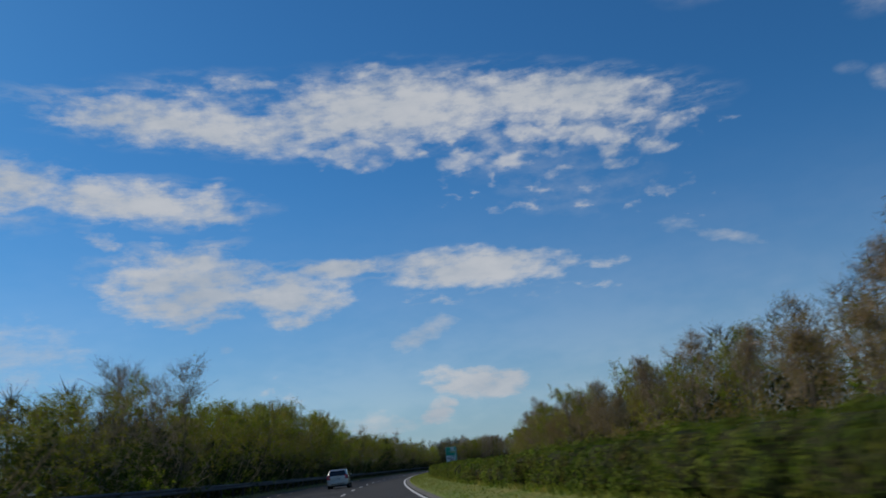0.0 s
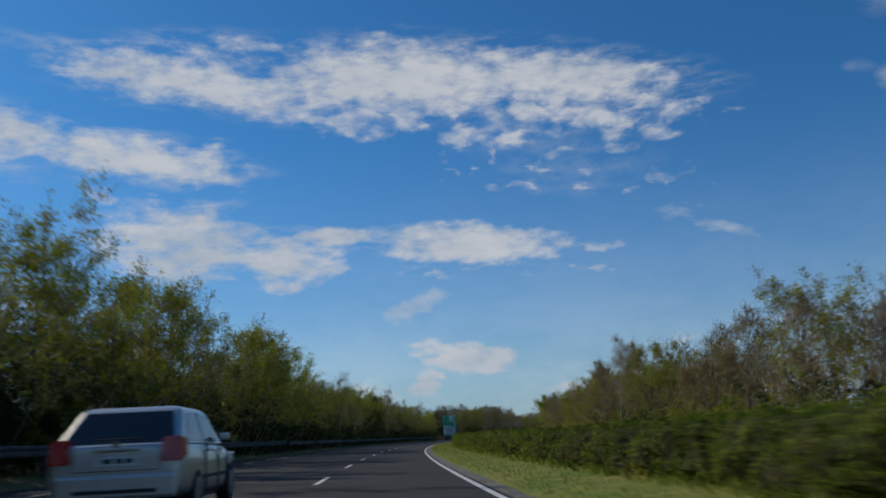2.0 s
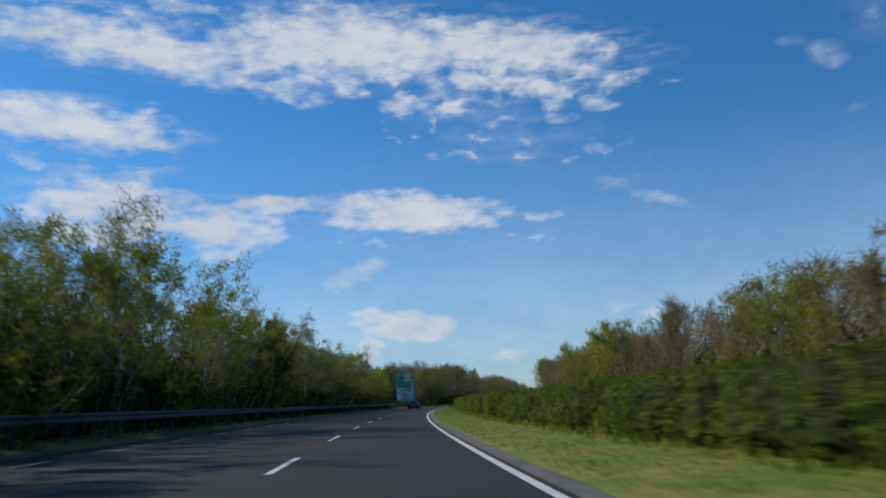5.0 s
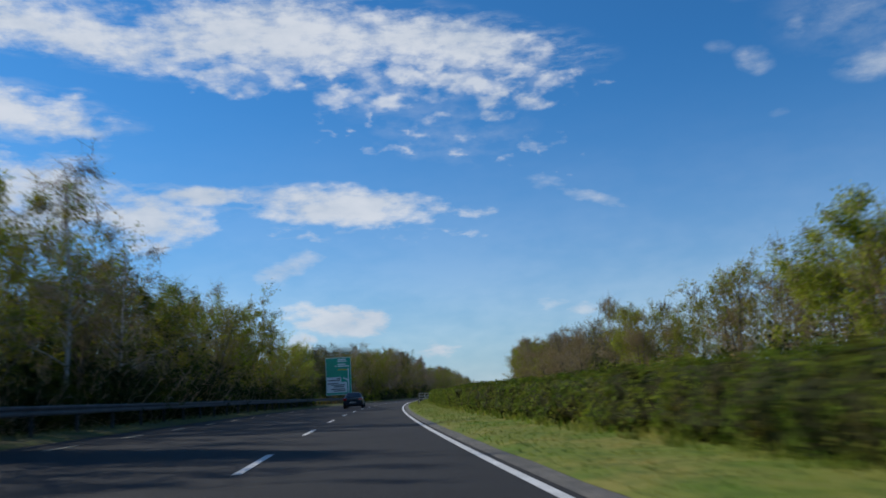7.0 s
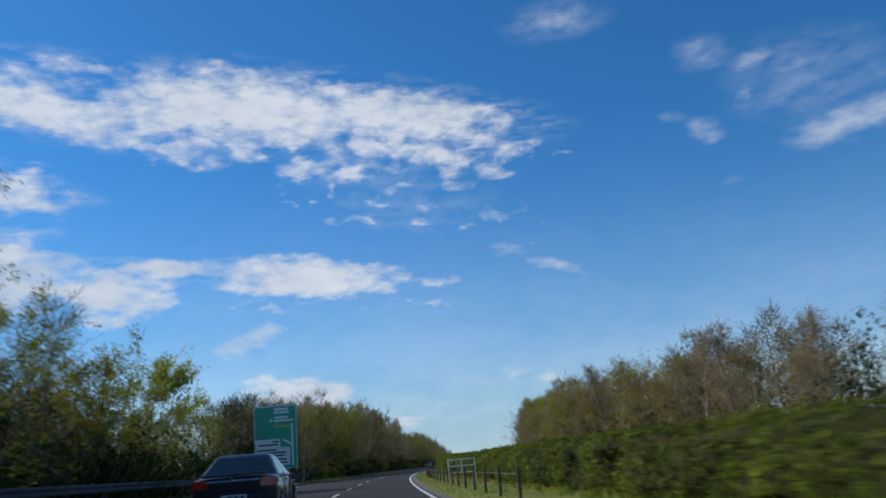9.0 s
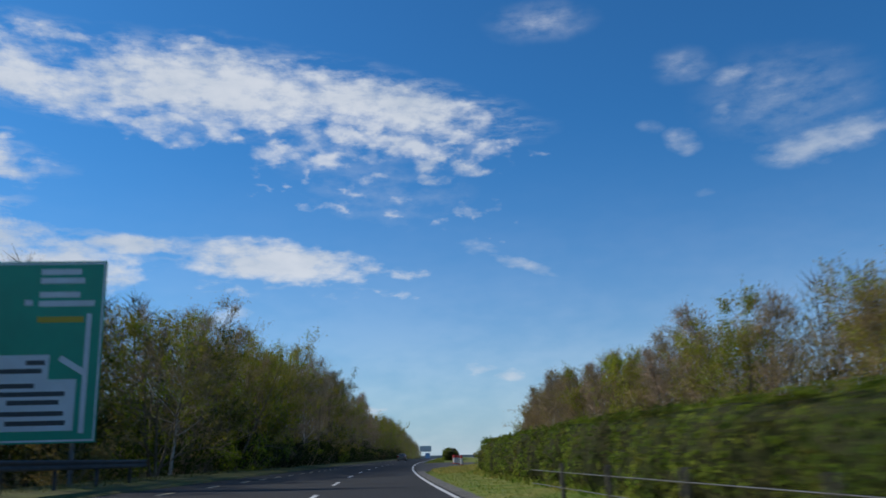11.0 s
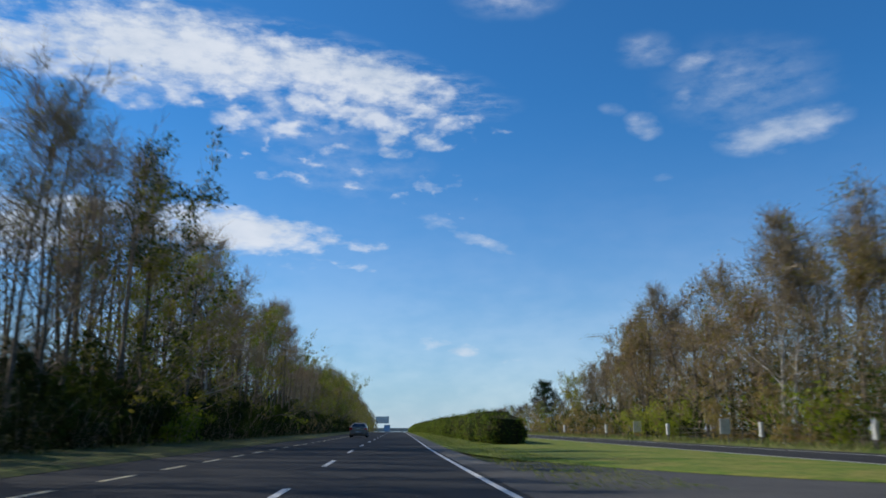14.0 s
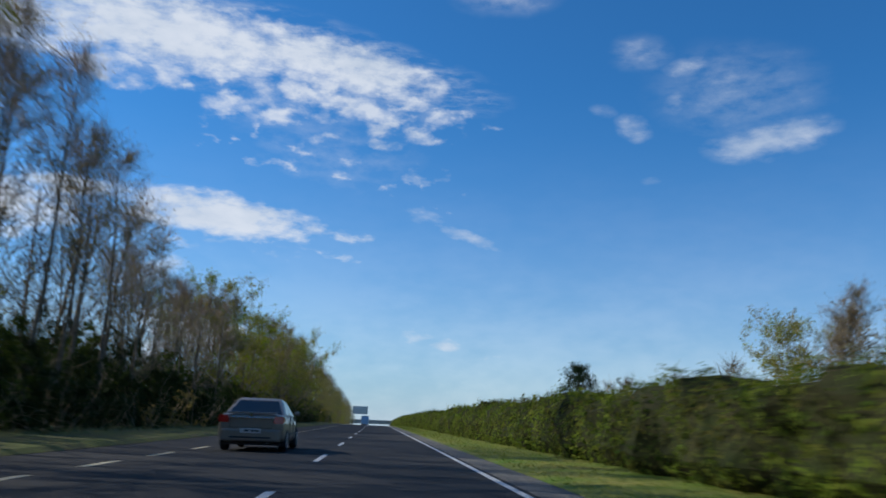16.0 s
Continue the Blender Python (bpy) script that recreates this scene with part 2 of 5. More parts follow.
ASPHALT = material("asphalt", (0.022, 0.023, 0.025), 0.93, (0.032, 0.032, 0.034), 0.35, (0.045, 0.045, 0.045), 22.0, 0.5, 90.0, spec=0.2)
SHOULDER = material("worn_asphalt", (0.07, 0.068, 0.062), 0.95, (0.19, 0.175, 0.15), 1.6, (0.05, 0.05, 0.05), 14.0, 0.8, 45.0)
WHITE_PAINT = material("road_paint", (0.72, 0.72, 0.70), 0.7, (0.5, 0.5, 0.48), 1.5, (0.3, 0.3, 0.3), 25.0)
YELLOW_PAINT = material("yellow_road_paint", (0.62, 0.52, 0.30), 0.7, (0.45, 0.40, 0.28), 1.5, (0.2, 0.2, 0.18), 25.0)
GRASS = material("grass_ground", (0.10, 0.17, 0.016), 0.95, (0.25, 0.22, 0.055), 0.55, (0.065, 0.105, 0.014), 3.5, 0.9, 25.0, spec=0.2)
ROUGH_GRASS = material("rough_grass", (0.10, 0.14, 0.03), 0.95, (0.19, 0.17, 0.06), 0.4, (0.06, 0.08, 0.02), 7.0, 0.9, 25.0, spec=0.2)
# left verge: colour darkened to put the trees' shade into it
SHADED_VERGE = material("shaded_verge", (0.065, 0.085, 0.022), 0.95, (0.09, 0.075, 0.04), 0.6, (0.12, 0.14, 0.03), 3.0, 0.9, 20.0, spec=0.15)
ROUGH_BLADE = material("rough_grass_blade", (0.13, 0.19, 0.04), 0.8, (0.24, 0.22, 0.08), 0.4, translucent=0.35, island=0.4, spec=0.2)
# blades of the left verge, darkened the same way for tree shade
SHADED_WEED_BLADE = material("shaded_weed_blade", (0.08, 0.115, 0.028), 0.8, (0.14, 0.12, 0.05), 0.4, translucent=0.3, island=0.4, spec=0.2)
OLD_ASPHALT = material("old_asphalt", (0.075, 0.074, 0.072), 0.95, (0.105, 0.10, 0.095), 0.5, (0.04, 0.04, 0.04), 16.0, 0.6, 70.0, spec=0.2)
BLADE = material("grass_blade", (0.13, 0.23, 0.018), 0.8, (0.32, 0.285, 0.07), 0.55, (0.09, 0.15, 0.016), 3.5, translucent=0.35, island=0.4, spec=0.2)
STRAW_BLADE = material("straw_grass_blade", (0.30, 0.29, 0.05), 0.8, (0.50, 0.40, 0.14), 0.7, (0.20, 0.24, 0.035), 2.5, translucent=0.35, island=0.4, spec=0.2)
WOOD_FLOOR = material("leaf_litter", (0.06, 0.055, 0.03), 1.0, (0.05, 0.08, 0.02), 0.5, (0.10, 0.08, 0.05), 6.0, 0.8, 12.0, spec=0.1)
# near-black colour stands in for the shade between the hedge's leaves
HEDGE_INNER_SHADE = material("hedge_inner_shade", (0.022, 0.030, 0.010), 1.0, (0.04, 0.035, 0.018), 1.2, (0.02, 0.03, 0.008), 18.0, 1.0, 20.0, spec=0.1)
HEDGE_LEAF = material("hedge_leaf", (0.055, 0.098, 0.012), 0.8, (0.155, 0.215, 0.022), 0.55, (0.095, 0.075, 0.022), 1.5, translucent=0.4, island=0.4, spec=0.08, sprays=(17.0, 0.52))
BARK = material("bark", (0.125, 0.10, 0.072), 0.95, (0.19, 0.155, 0.115), 1.5, (0.05, 0.045, 0.035), 9.0, 0.8, 30.0, spec=0.2)
BIRCH_BARK = material("birch_bark", (0.55, 0.52, 0.47), 0.9, (0.35, 0.32, 0.28), 1.2, (0.08, 0.07, 0.06), 5.0, 0.5, 20.0, spec=0.2)
TWIG = material("twig", (0.29, 0.21, 0.135), 0.95, (0.35, 0.275, 0.20), 0.4, random_tint=0.25, spec=0.05)


def leaf_material(name, a, b, through_light=0.37):
    return material(name, a, 0.75, b, 0.4, translucent=through_light, island=0.35, spec=0.04, sprays=(15.0, 0.505))


LEAF_GREEN = leaf_material("leaf_fresh_green", (0.17, 0.24, 0.016), (0.25, 0.28, 0.025), 0.47)
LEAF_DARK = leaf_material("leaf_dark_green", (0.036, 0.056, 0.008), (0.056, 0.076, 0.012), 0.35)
LEAF_OLIVE = leaf_material("leaf_olive", (0.27, 0.235, 0.035), (0.22, 0.22, 0.03), 0.45)
LEAF_BROWN = leaf_material("bud_brown", (0.31, 0.22, 0.085), (0.27, 0.215, 0.06), 0.42)
LEAF_LIME = leaf_material("leaf_lime", (0.40, 0.42, 0.05), (0.28, 0.34, 0.045), 0.5)
# ivy green lowered to near black, so the leaf colour carries the wood's shade
LEAF_IVY_SHADED = leaf_material("leaf_ivy_shaded", (0.018, 0.030, 0.008), (0.028, 0.040, 0.012), 0.15)
LEAF_PINE = leaf_material("pine_needle", (0.018, 0.035, 0.018), (0.03, 0.05, 0.022))

STEEL = material("galvanised_steel", (0.20, 0.20, 0.21), 0.55, (0.13, 0.13, 0.135), 0.8, (0.12, 0.11, 0.10), 6.0, metal=0.7)
# darker copy of the steel: the barrier's backlit side put into its colour
SHADED_STEEL = material("shaded_steel", (0.085, 0.085, 0.09), 0.7, (0.05, 0.05, 0.052), 0.8, (0.04, 0.037, 0.033), 6.0, metal=0.35)
DARK_POST = material("tarred_timber", (0.05, 0.045, 0.04), 0.9, (0.09, 0.08, 0.07), 3.0, bump=0.5, bump_scale=30)
SIGN_GREEN = material("sign_green", (0.010, 0.34, 0.20), 0.4, (0.010, 0.30, 0.18), 0.7)
SIGN_WHITE = material("sign_white", (0.72, 0.74, 0.74), 0.45, (0.62, 0.64, 0.64), 0.9)
SIGN_BLACK = material("sign_black", (0.06, 0.06, 0.06), 0.5)
SIGN_YELLOW = material("sign_yellow", (0.55, 0.36, 0.02), 0.5)
PLASTIC_WHITE = material("white_plastic", (0.75, 0.75, 0.73), 0.5, (0.6, 0.6, 0.58), 4.0, (0.4, 0.38, 0.35), 20.0)
PLASTIC_RED = material("red_plastic", (0.55, 0.03, 0.025), 0.5, (0.42, 0.03, 0.025), 5.0)
BLACK_RUBBER = material("rubber", (0.02, 0.02, 0.02), 0.85, (0.03, 0.03, 0.03), 8.0)
BLACK_TRIM = material("black_trim", (0.025, 0.025, 0.026), 0.6)
RIM = material("alloy", (0.45, 0.46, 0.47), 0.35, metal=0.9)
CHROME = material("chrome", (0.75, 0.75, 0.76), 0.15, metal=1.0)
TAIL_RED = material("tail_lamp_red", (0.62, 0.014, 0.010), 0.2, (0.48, 0.010, 0.008), 6.0, coat=0.6)
LAMP_CLEAR = material("clear_lamp", (0.6, 0.6, 0.62), 0.15, coat=0.5)
CAR_GLASS = material("tinted_glass", (0.008, 0.009, 0.010), 0.05, spec=0.45)
CONCRETE = material("concrete", (0.42, 0.42, 0.40), 0.9, (0.32, 0.31, 0.30), 0.4, (0.25, 0.24, 0.22), 5.0)


def car_paint(name, c, metal=0.6):
    return material(name, c, 0.38, tuple(q * 0.93 for q in c), 2.0, metal=metal, coat=0.5)


SILVER = car_paint("silver_paint", (0.56, 0.53, 0.49), 0.75)
DARK_BLUE = car_paint("dark_blue_grey_paint", (0.022, 0.024, 0.030))
GREY_BEIGE = car_paint("warm_grey_paint", (0.27, 0.225, 0.18), 0.4)
BLUE_TRUCK = car_paint("blue_paint", (0.30, 0.48, 0.68), 0.0)


# ---- plan of the road: s metres along it, d metres to the right of the median's edge line ----
HEADINGS = (1.48, 0.0, -1.47, -3.13, -4.96, -6.97, -8.87, -10.73, -12.55, -14.35, -16.16, -18.17, -19.84, -20.74, -20.65,
            -20.5, -20.4, -20.3, -20.3, -20.3, -20.3)
STEP = 1.0
_s = np.arange(-160.0, 1300.0, STEP)
_th = np.radians(np.interp(_s, np.arange(len(HEADINGS)) * 40.0 - 40.0, HEADINGS))
_x, _y = np.cumsum(-np.sin(_th)) * STEP, np.cumsum(np.cos(_th)) * STEP
_i0 = int(np.argmin(abs(_s)))
_x, _y = _x - _x[_i0], _y - _y[_i0]
LANE_EDGE = 1.863


def lie(s):
    """Height of the ground: level, then falling away beyond a crest."""
    return -0.00006 * max(0.0, s - 610.0) ** 2


def bank(s, d):
    """Crossfall of the carriageway in the bend: the outer side stands higher."""
    return float(np.interp(s, (280, 370), (0.016, 0.0))) * min(14.0, max(0.0, -d))


def road(s, d, z=0.0):
    th = np.interp(s, _s, _th)
    o = d + LANE_EDGE
    return Vector((np.interp(s, _s, _x) + math.cos(th) * o, np.interp(s, _s, _y) + math.sin(th) * o, z + lie(s) + bank(s, d)))


def heading(s):
    return math.degrees(np.interp(s, _s, _th))


def place(s, d, z=0.0, turn=0.0):
    p = road(s, d, z)
    return pose(p.x, p.y, p.z, 0, 0, heading(s) + turn)


# ---- mesh helpers ----
def part(name, bm, mat, parent=None, label="", smooth=False):
    me = bpy.data.meshes.new(name)
    bm.normal_update()
    bm.to_mesh(me)
    bm.free()
    me.materials.append(mat)
    if smooth:
        me.shade_smooth()
    ob = new(name, me)
    ob.parent = parent
    return tagged(ob, label)


def mesh_part(name, verts, faces, mat, parent=None, label="", smooth=False):
    me = bpy.data.meshes.new(name)
    me.from_pydata([tuple(v) for v in verts], [], faces)
    me.materials.append(mat)
    if smooth:
        me.shade_smooth()
    ob = new(name, me)
    ob.parent = parent
    return tagged(ob, label)


def quad_part(name, quads, mat, parent=None, label=""):
    """Many loose four-sided leaves, from an array of n x 4 x 3."""
    quads = np.asarray(quads, dtype=np.float32)
    n = len(quads)
    me = bpy.data.meshes.new(name)
    me.vertices.add(n * 4)
    me.vertices.foreach_set("co", quads.reshape(-1))
    me.loops.add(n * 4)
    me.loops.foreach_set("vertex_index", np.arange(n * 4, dtype=np.int32))
    me.polygons.add(n)
    me.polygons.foreach_set("loop_start", np.arange(n, dtype=np.int32) * 4)
    me.update(calc_edges=True)
    me.validate()
    me.materials.append(mat)
    ob = new(name, me)
    ob.parent = parent
    return tagged(ob, label)


def add_box(bm, x0, x1, y0, y1, z0, z1, bevel=0.0, m=None):
    r = bmesh.ops.create_cube(bm, size=1.0)
    for v in r["verts"]:
        v.co = Vector((x0 + (v.co.x + .5) * (x1 - x0), y0 + (v.co.y + .5) * (y1 - y0), z0 + (v.co.z + .5) * (z1 - z0)))
    if bevel:
        edges = list({e for v in r["verts"] for e in v.link_edges})
        r = bmesh.ops.bevel(bm, geom=edges, offset=bevel, segments=2, profile=0.6, affect="EDGES")
    if m is not None:
        bmesh.ops.transform(bm, matrix=m, verts=list({v for v in r["verts"]}))
    return bm


def add_tube(bm, a, b, r0, r1, sides=8, caps=True):
    a, b = Vector(a), Vector(b)
    m = Matrix.Translation((a + b) / 2) @ (b - a).to_track_quat("Z", "Y").to_matrix().to_4x4()
    bmesh.ops.create_cone(bm, cap_ends=caps, segments=sides, radius1=r0, radius2=r1, depth=(b - a).length, matrix=m)
    return bm


def empty(name, m=None):
    ob = new(name)
    ob.empty_display_size = 0.3
    if m is not None:
        ob.matrix_basis = m
    return ob


def strip(name, s0, s1, step, ds, zs, mat, parent=None, label="", wobble=0.0):
    """A surface that follows the road from s0 to s1, through the offsets ds (numbers or functions of s) at the heights zs."""
    n = max(1, round((s1 - s0) / step))
    verts, faces = [], []
    w = len(ds)
    for i in range(n + 1):
        s = s0 + (s1 - s0) * i / n
        for j, (d, z) in enumerate(zip(ds, zs)):
            dd = d(s) if callable(d) else d
            if wobble:
                dd += wobble * noise.noise((s * 0.7, j * 9.1, 2.0))
            verts.append(road(s, dd, z))
        if i:
            for j in range(w - 1):
                a = (i - 1) * w + j
                faces.append((a, a + 1, a + w + 1, a + w))
    return mesh_part(name, verts, faces, mat, parent, label)


# ---- ground, road, verges ----
def left_line(s):
    """Offset of the broken yellow line: a wide margin in the bend, narrower on the straight."""
    return float(np.interp(s, (330, 400), (-9.55, -7.15)))


def left_kerb(s):
    return float(np.interp(s, (330, 400), (-11.2, -9.4)))


def build_ground():
    ds = (-2500, -600, -200, -80, -50, -40, -30, -24, -20, -16, -14, -7, 0, 20, 24, 28, 34, 42, 60, 120, 300, 600)
    ss = [-150] + list(range(-140, 1280, 20))
    verts, faces, w = [], [], len(ds)
    for s in ss:
        for d in ds:
            base = -0.06 + (0.12 * noise.noise((s * 0.05, d * 0.05, 0)) if abs(d) > 17 else 0)
            rise = 0.9 * min(1, max(0, (-d - 17) / 10)) + 0.5 * min(1, max(0, (d - 22) / 8))
            verts.append(road(s, d, base + rise))
    for end, sgn in ((0, -1), (len(ss) - 1, 1)):
        for k in range(w):
            p = Vector(verts[end * w + k])
            th = radians(heading(ss[end]))
            verts.append(p + Vector((-math.sin(th), math.cos(th), 0)) * 3000 * sgn)
    for i in range(1, len(ss)):
        for j in range(w - 1):
            a = (i - 1) * w + j
            faces.append((a, a + 1, a + w + 1, a + w))
    n = len(ss) * w
    for j in range(w - 1):
        faces.append((n + j, n + j + 1, j + 1, j))
        faces.append(((len(ss) - 1) * w + j, (len(ss) - 1) * w + j + 1, n + w + j + 1, n + w + j))
    g = mesh_part("ground", verts, faces, WOOD_FLOOR)
    tagged(g, "woodland floor of leaf litter and low weeds", "ground", kind="structure")


build_ground()

road_near = strip("road", -150, 1270, 4, (left_kerb, -7, -3.5, 0, 0.2), (0.0, 0.0, 0.0, 0.0, 0.0), ASPHALT)
tagged(road_near, "dark grey asphalt carriageway with two lanes", "road", kind="structure")
road_far = strip("road", -150, 1270, 4, (11.3, 13.5, 15.8, 17.3), (0.0, 0.0, 0.0, 0.0), ASPHALT)
tagged(road_far, "asphalt carriageway for the other direction", "road", kind="structure")
crossing = strip("road", 386, 452, 2, (0.21, 2.5, 6.0, 11.29), (0.004, 0.004, 0.004, 0.004), OLD_ASPHALT)
tagged(crossing, "worn grey asphalt gap through the median", "road", kind="structure")


def grass_edge(s):
    return float(np.interp(s, (320, 400, 440, 470), (.46, .7, .9, .86)))


gutter = strip("road_margin", -150, 388, 1, (0.16, 0.3, lambda s: grass_edge(s) + 0.08 + 0.10 * noise.noise((s * 0.45, 3, 0))), (0.006, 0.012, 0.006), SHOULDER)
tagged(gutter, "crumbling grey gravel margin along the asphalt", "road margin", kind="structure")
gutter = strip("road_margin", 450, 1270, 1, (0.16, 0.3, lambda s: grass_edge(s) + 0.08 + 0.10 * noise.noise((s * 0.45, 3, 0))), (0.006, 0.012, 0.006), SHOULDER)
tagged(gutter, "crumbling grey gravel margin along the asphalt", "road margin", kind="structure")


def grass_strip(s0, s1, name, label, db, taper0=0.0, taper1=0.0, tip=False):
    def inner(s):
        da = grass_edge(s)
        d = da
        if taper0 and s < s0 + taper0:
            q = 1 - (s - s0) / taper0
            d = da + (db - da) * (1 - math.sqrt(max(0, 1 - q * q)))
        if taper1 and s > s1 - taper1:
            q = 1 - (s1 - s) / taper1
            d = da + (db - da) * (1 - math.sqrt(max(0, 1 - q * q)))
        if tip and s > 380:
            d = float(np.interp(s, (380, 386, 392.6, 395, 401.4, 408, 411.5, 413), (da, .9, 1.7, 2.1, 3.5, 4.9, 6.2, 8.5)))
        return d + 0.08 * noise.noise((s * 0.6, 1, 0))
    cols = [(lambda s, k=k: inner(s) + (db - inner(s)) * k) for k in (0, 0.04, 0.2, 0.45, 0.7, 1.0)]
    ob = strip(name, s0, s1, 1.5, cols, (0.012, 0.045, 0.06, 0.09, 0.08, 0.03), GRASS)
    return tagged(ob, label, "grass", kind="structure"), inner


tip_edge = grass_strip(-150, 413, "verge", "mown median grass, green and straw yellow", 11.33, tip=True)[1]
grass_strip(440, 1270, "verge", "mown median grass, green and straw yellow", 11.33, taper0=26)
tagged(strip("verge", -150, 1270, 2, (17.28, 17.6, 19.0, 21.5), (0.01, 0.08, 0.10, 0.02), ROUGH_GRASS),
       "rough green verge beyond the far carriageway", "grass", kind="structure")
tagged(strip("verge", -150, 1270, 2, (-14.5, -12.4, lambda s: left_kerb(s) - 0.25, lambda s: left_kerb(s) + 0.02), (0.22, 0.20, 0.10, 0.008), SHADED_VERGE),
       "weedy roadside verge of grass and dead leaves, coloured as shaded", "grass", kind="structure")


# road markings: one continuous line, and separate dashes
strip("edge_line", -150, 1270, 4, (-0.065, 0.065), (0.005, 0.005), WHITE_PAINT, road_near, "continuous white edge line")
strip("edge_line", -150, 1270, 4, (15.9, 16.06), (0.005, 0.005), WHITE_PAINT, road_far, "continuous white edge line")
strip("edge_line", -150, 1270, 4, (11.75, 11.9), (0.005, 0.005), WHITE_PAINT, road_far, "continuous white edge line")


def dash_mesh(length, width):
    bm = bmesh.new()
    add_box(bm, -width / 2, width / 2, -length / 2, length / 2, 0.001, 0.006)
    me = bpy.data.meshes.new("lane_dash")
    bm.to_mesh(me)
    bm.free()
    return me


def dashes(name, centres, offset, length, width, mat, parent):
    me = dash_mesh(length, width)
    me.materials.append(mat)
    for s in centres:
        ob = new(name, me)
        ob.parent = parent
        ob.matrix_basis = place(s, offset(s) if callable(offset) else offset)


lane_marks = [117.5 + 11.9 * k for k in range(-12, 23)] + [379.3 + 12.0 * k for k in range(1, 30)]
dashes("lane_dash", lane_marks, -3.5, 4.0, 0.13, WHITE_PAINT, road_near)
dashes("edge_dash", [3.0 + 6.4 * k for k in range(0, 58)] + [374.0 + 4.4 * k for k in range(0, 66)], left_line, 2.1, 0.15, YELLOW_PAINT, road_near)


# ---- plants ----
def unit(v):
    return v / np.maximum(np.linalg.norm(v, axis=-1, keepdims=True), 1e-9)


def leaf_quads(rng, centre, out, size, spread=0.9):
    """Folded leaf shapes at the centres, facing roughly along out."""
    n = len(centre)
    nrm = unit(out + rng.normal(0, spread, (n, 3)))
    t = unit(np.cross(nrm, rng.normal(0, 1, (n, 3))))
    b = np.cross(nrm, t)
    l = size[:, None]
    w = l * rng.uniform(0.45, 0.75, (n, 1))
    return np.stack((centre - t * l * 0.5, centre + b * w * 0.5 + nrm * l * 0.06, centre + t * l * 0.5, centre - b * w * 0.5 + nrm * l * 0.06), 1)


def tubes(segs, sides):
    """Tapered tubes from rows (ax, ay, az, bx, by, bz, r0, r1), as vertices and faces."""
    segs = np.asarray(segs, float)
    a, b, r0, r1 = segs[:, :3], segs[:, 3:6], segs[:, 6], segs[:, 7]
    d = unit(b - a)
    ref = np.where(np.abs(d[:, 2:3]) > 0.9, np.array([[1.0, 0, 0]]), np.array([[0, 0, 1.0]]))
    u = unit(np.cross(d, ref))
    v = np.cross(d, u)
    ang = np.arange(sides) * 2 * np.pi / sides
    ring = u[:, None, :] * np.cos(ang)[None, :, None] + v[:, None, :] * np.sin(ang)[None, :, None]
    lo = a[:, None, :] + ring * r0[:, None, None]
    hi = b[:, None, :] + ring * r1[:, None, None]
    verts = np.concatenate((lo, hi), 1).reshape(-1, 3)
    quads = []
    k = np.arange(sides)
    base = np.stack((k, (k + 1) % sides, (k + 1) % sides + sides, k + sides), 1)
    faces = (base[None] + (np.arange(len(segs)) * 2 * sides)[:, None, None]).reshape(-1, 4)
    return verts, faces


def tube_part(name, groups, mat, parent, label=""):
    vs, fs, n = [], [], 0
    for segs, sides in groups:
        if not len(segs):
            continue
        v, f = tubes(segs, sides)
        vs.append(v)
        fs.append(f + n)
        n += len(v)
    vs, fs = np.concatenate(vs).astype(np.float32), np.concatenate(fs).astype(np.int32)
    me = bpy.data.meshes.new(name)
    me.vertices.add(len(vs))
    me.vertices.foreach_set("co", vs.reshape(-1))
    me.loops.add(fs.size)
    me.loops.foreach_set("vertex_index", fs.reshape(-1))
    me.polygons.add(len(fs))
    me.polygons.foreach_set("loop_start", np.arange(len(fs), dtype=np.int32) * 4)
    me.update(calc_edges=True)
    me.validate()
    me.shade_smooth()
    me.materials.append(mat)
    ob = new(name, me)
    ob.parent = parent
    return tagged(ob, label)


def grow(rng, start, way, length, r, n, bend, up):
    """A wandering branch: its points and radii."""
    pts, p, w = [np.array(start, float)], np.array(start, float), unit(np.array(way, float))
    for i in range(n):
        w = unit(w + rng.normal(0, bend, 3) + np.array([0, 0, up]))
        p = p + w * length / n
        pts.append(p)
    return np.array(pts), np.linspace(r, r * 0.3, n + 1)


def as_segs(pts, rad):
    return [(*pts[i], *pts[i + 1], rad[i], rad[i + 1]) for i in range(len(pts) - 1)]


def plant_mesh(name, tube_groups, quads, woods, leaf, parent=None, label=""):
    """Wood and leaves of one plant in one mesh; the leaves take the last material."""
    vs, fs, mi, n = [], [], [], 0
    for (segs, sides), slot in tube_groups:
        if len(segs):
            v, f = tubes(segs, sides)
            vs.append(v)
            fs.append(f + n)
            mi.append(np.full(len(f), slot))
            n += len(v)
    for q, slot in quads:
        vs.append(q.reshape(-1, 3))
        fs.append(np.arange(len(q) * 4).reshape(-1, 4) + n)
        mi.append(np.full(len(q), slot))
        n += len(q) * 4
    vs, fs, mi = np.concatenate(vs).astype(np.float32), np.concatenate(fs).astype(np.int32), np.concatenate(mi).astype(np.int32)
    me = bpy.data.meshes.new(name)
    me.vertices.add(len(vs))
    me.vertices.foreach_set("co", vs.reshape(-1))
    me.loops.add(fs.size)
    me.loops.foreach_set("vertex_index", fs.reshape(-1))
    me.polygons.add(len(fs))
    me.polygons.foreach_set("loop_start", np.arange(len(fs), dtype=np.int32) * 4)
    for m in (*woods, *leaf):
        me.materials.append(m)
    me.polygons.foreach_set("material_index", mi)
    me.update(calc_edges=True)
    me.validate()
    ob = new(name, me)
    ob.parent = parent
    return tagged(ob, label)


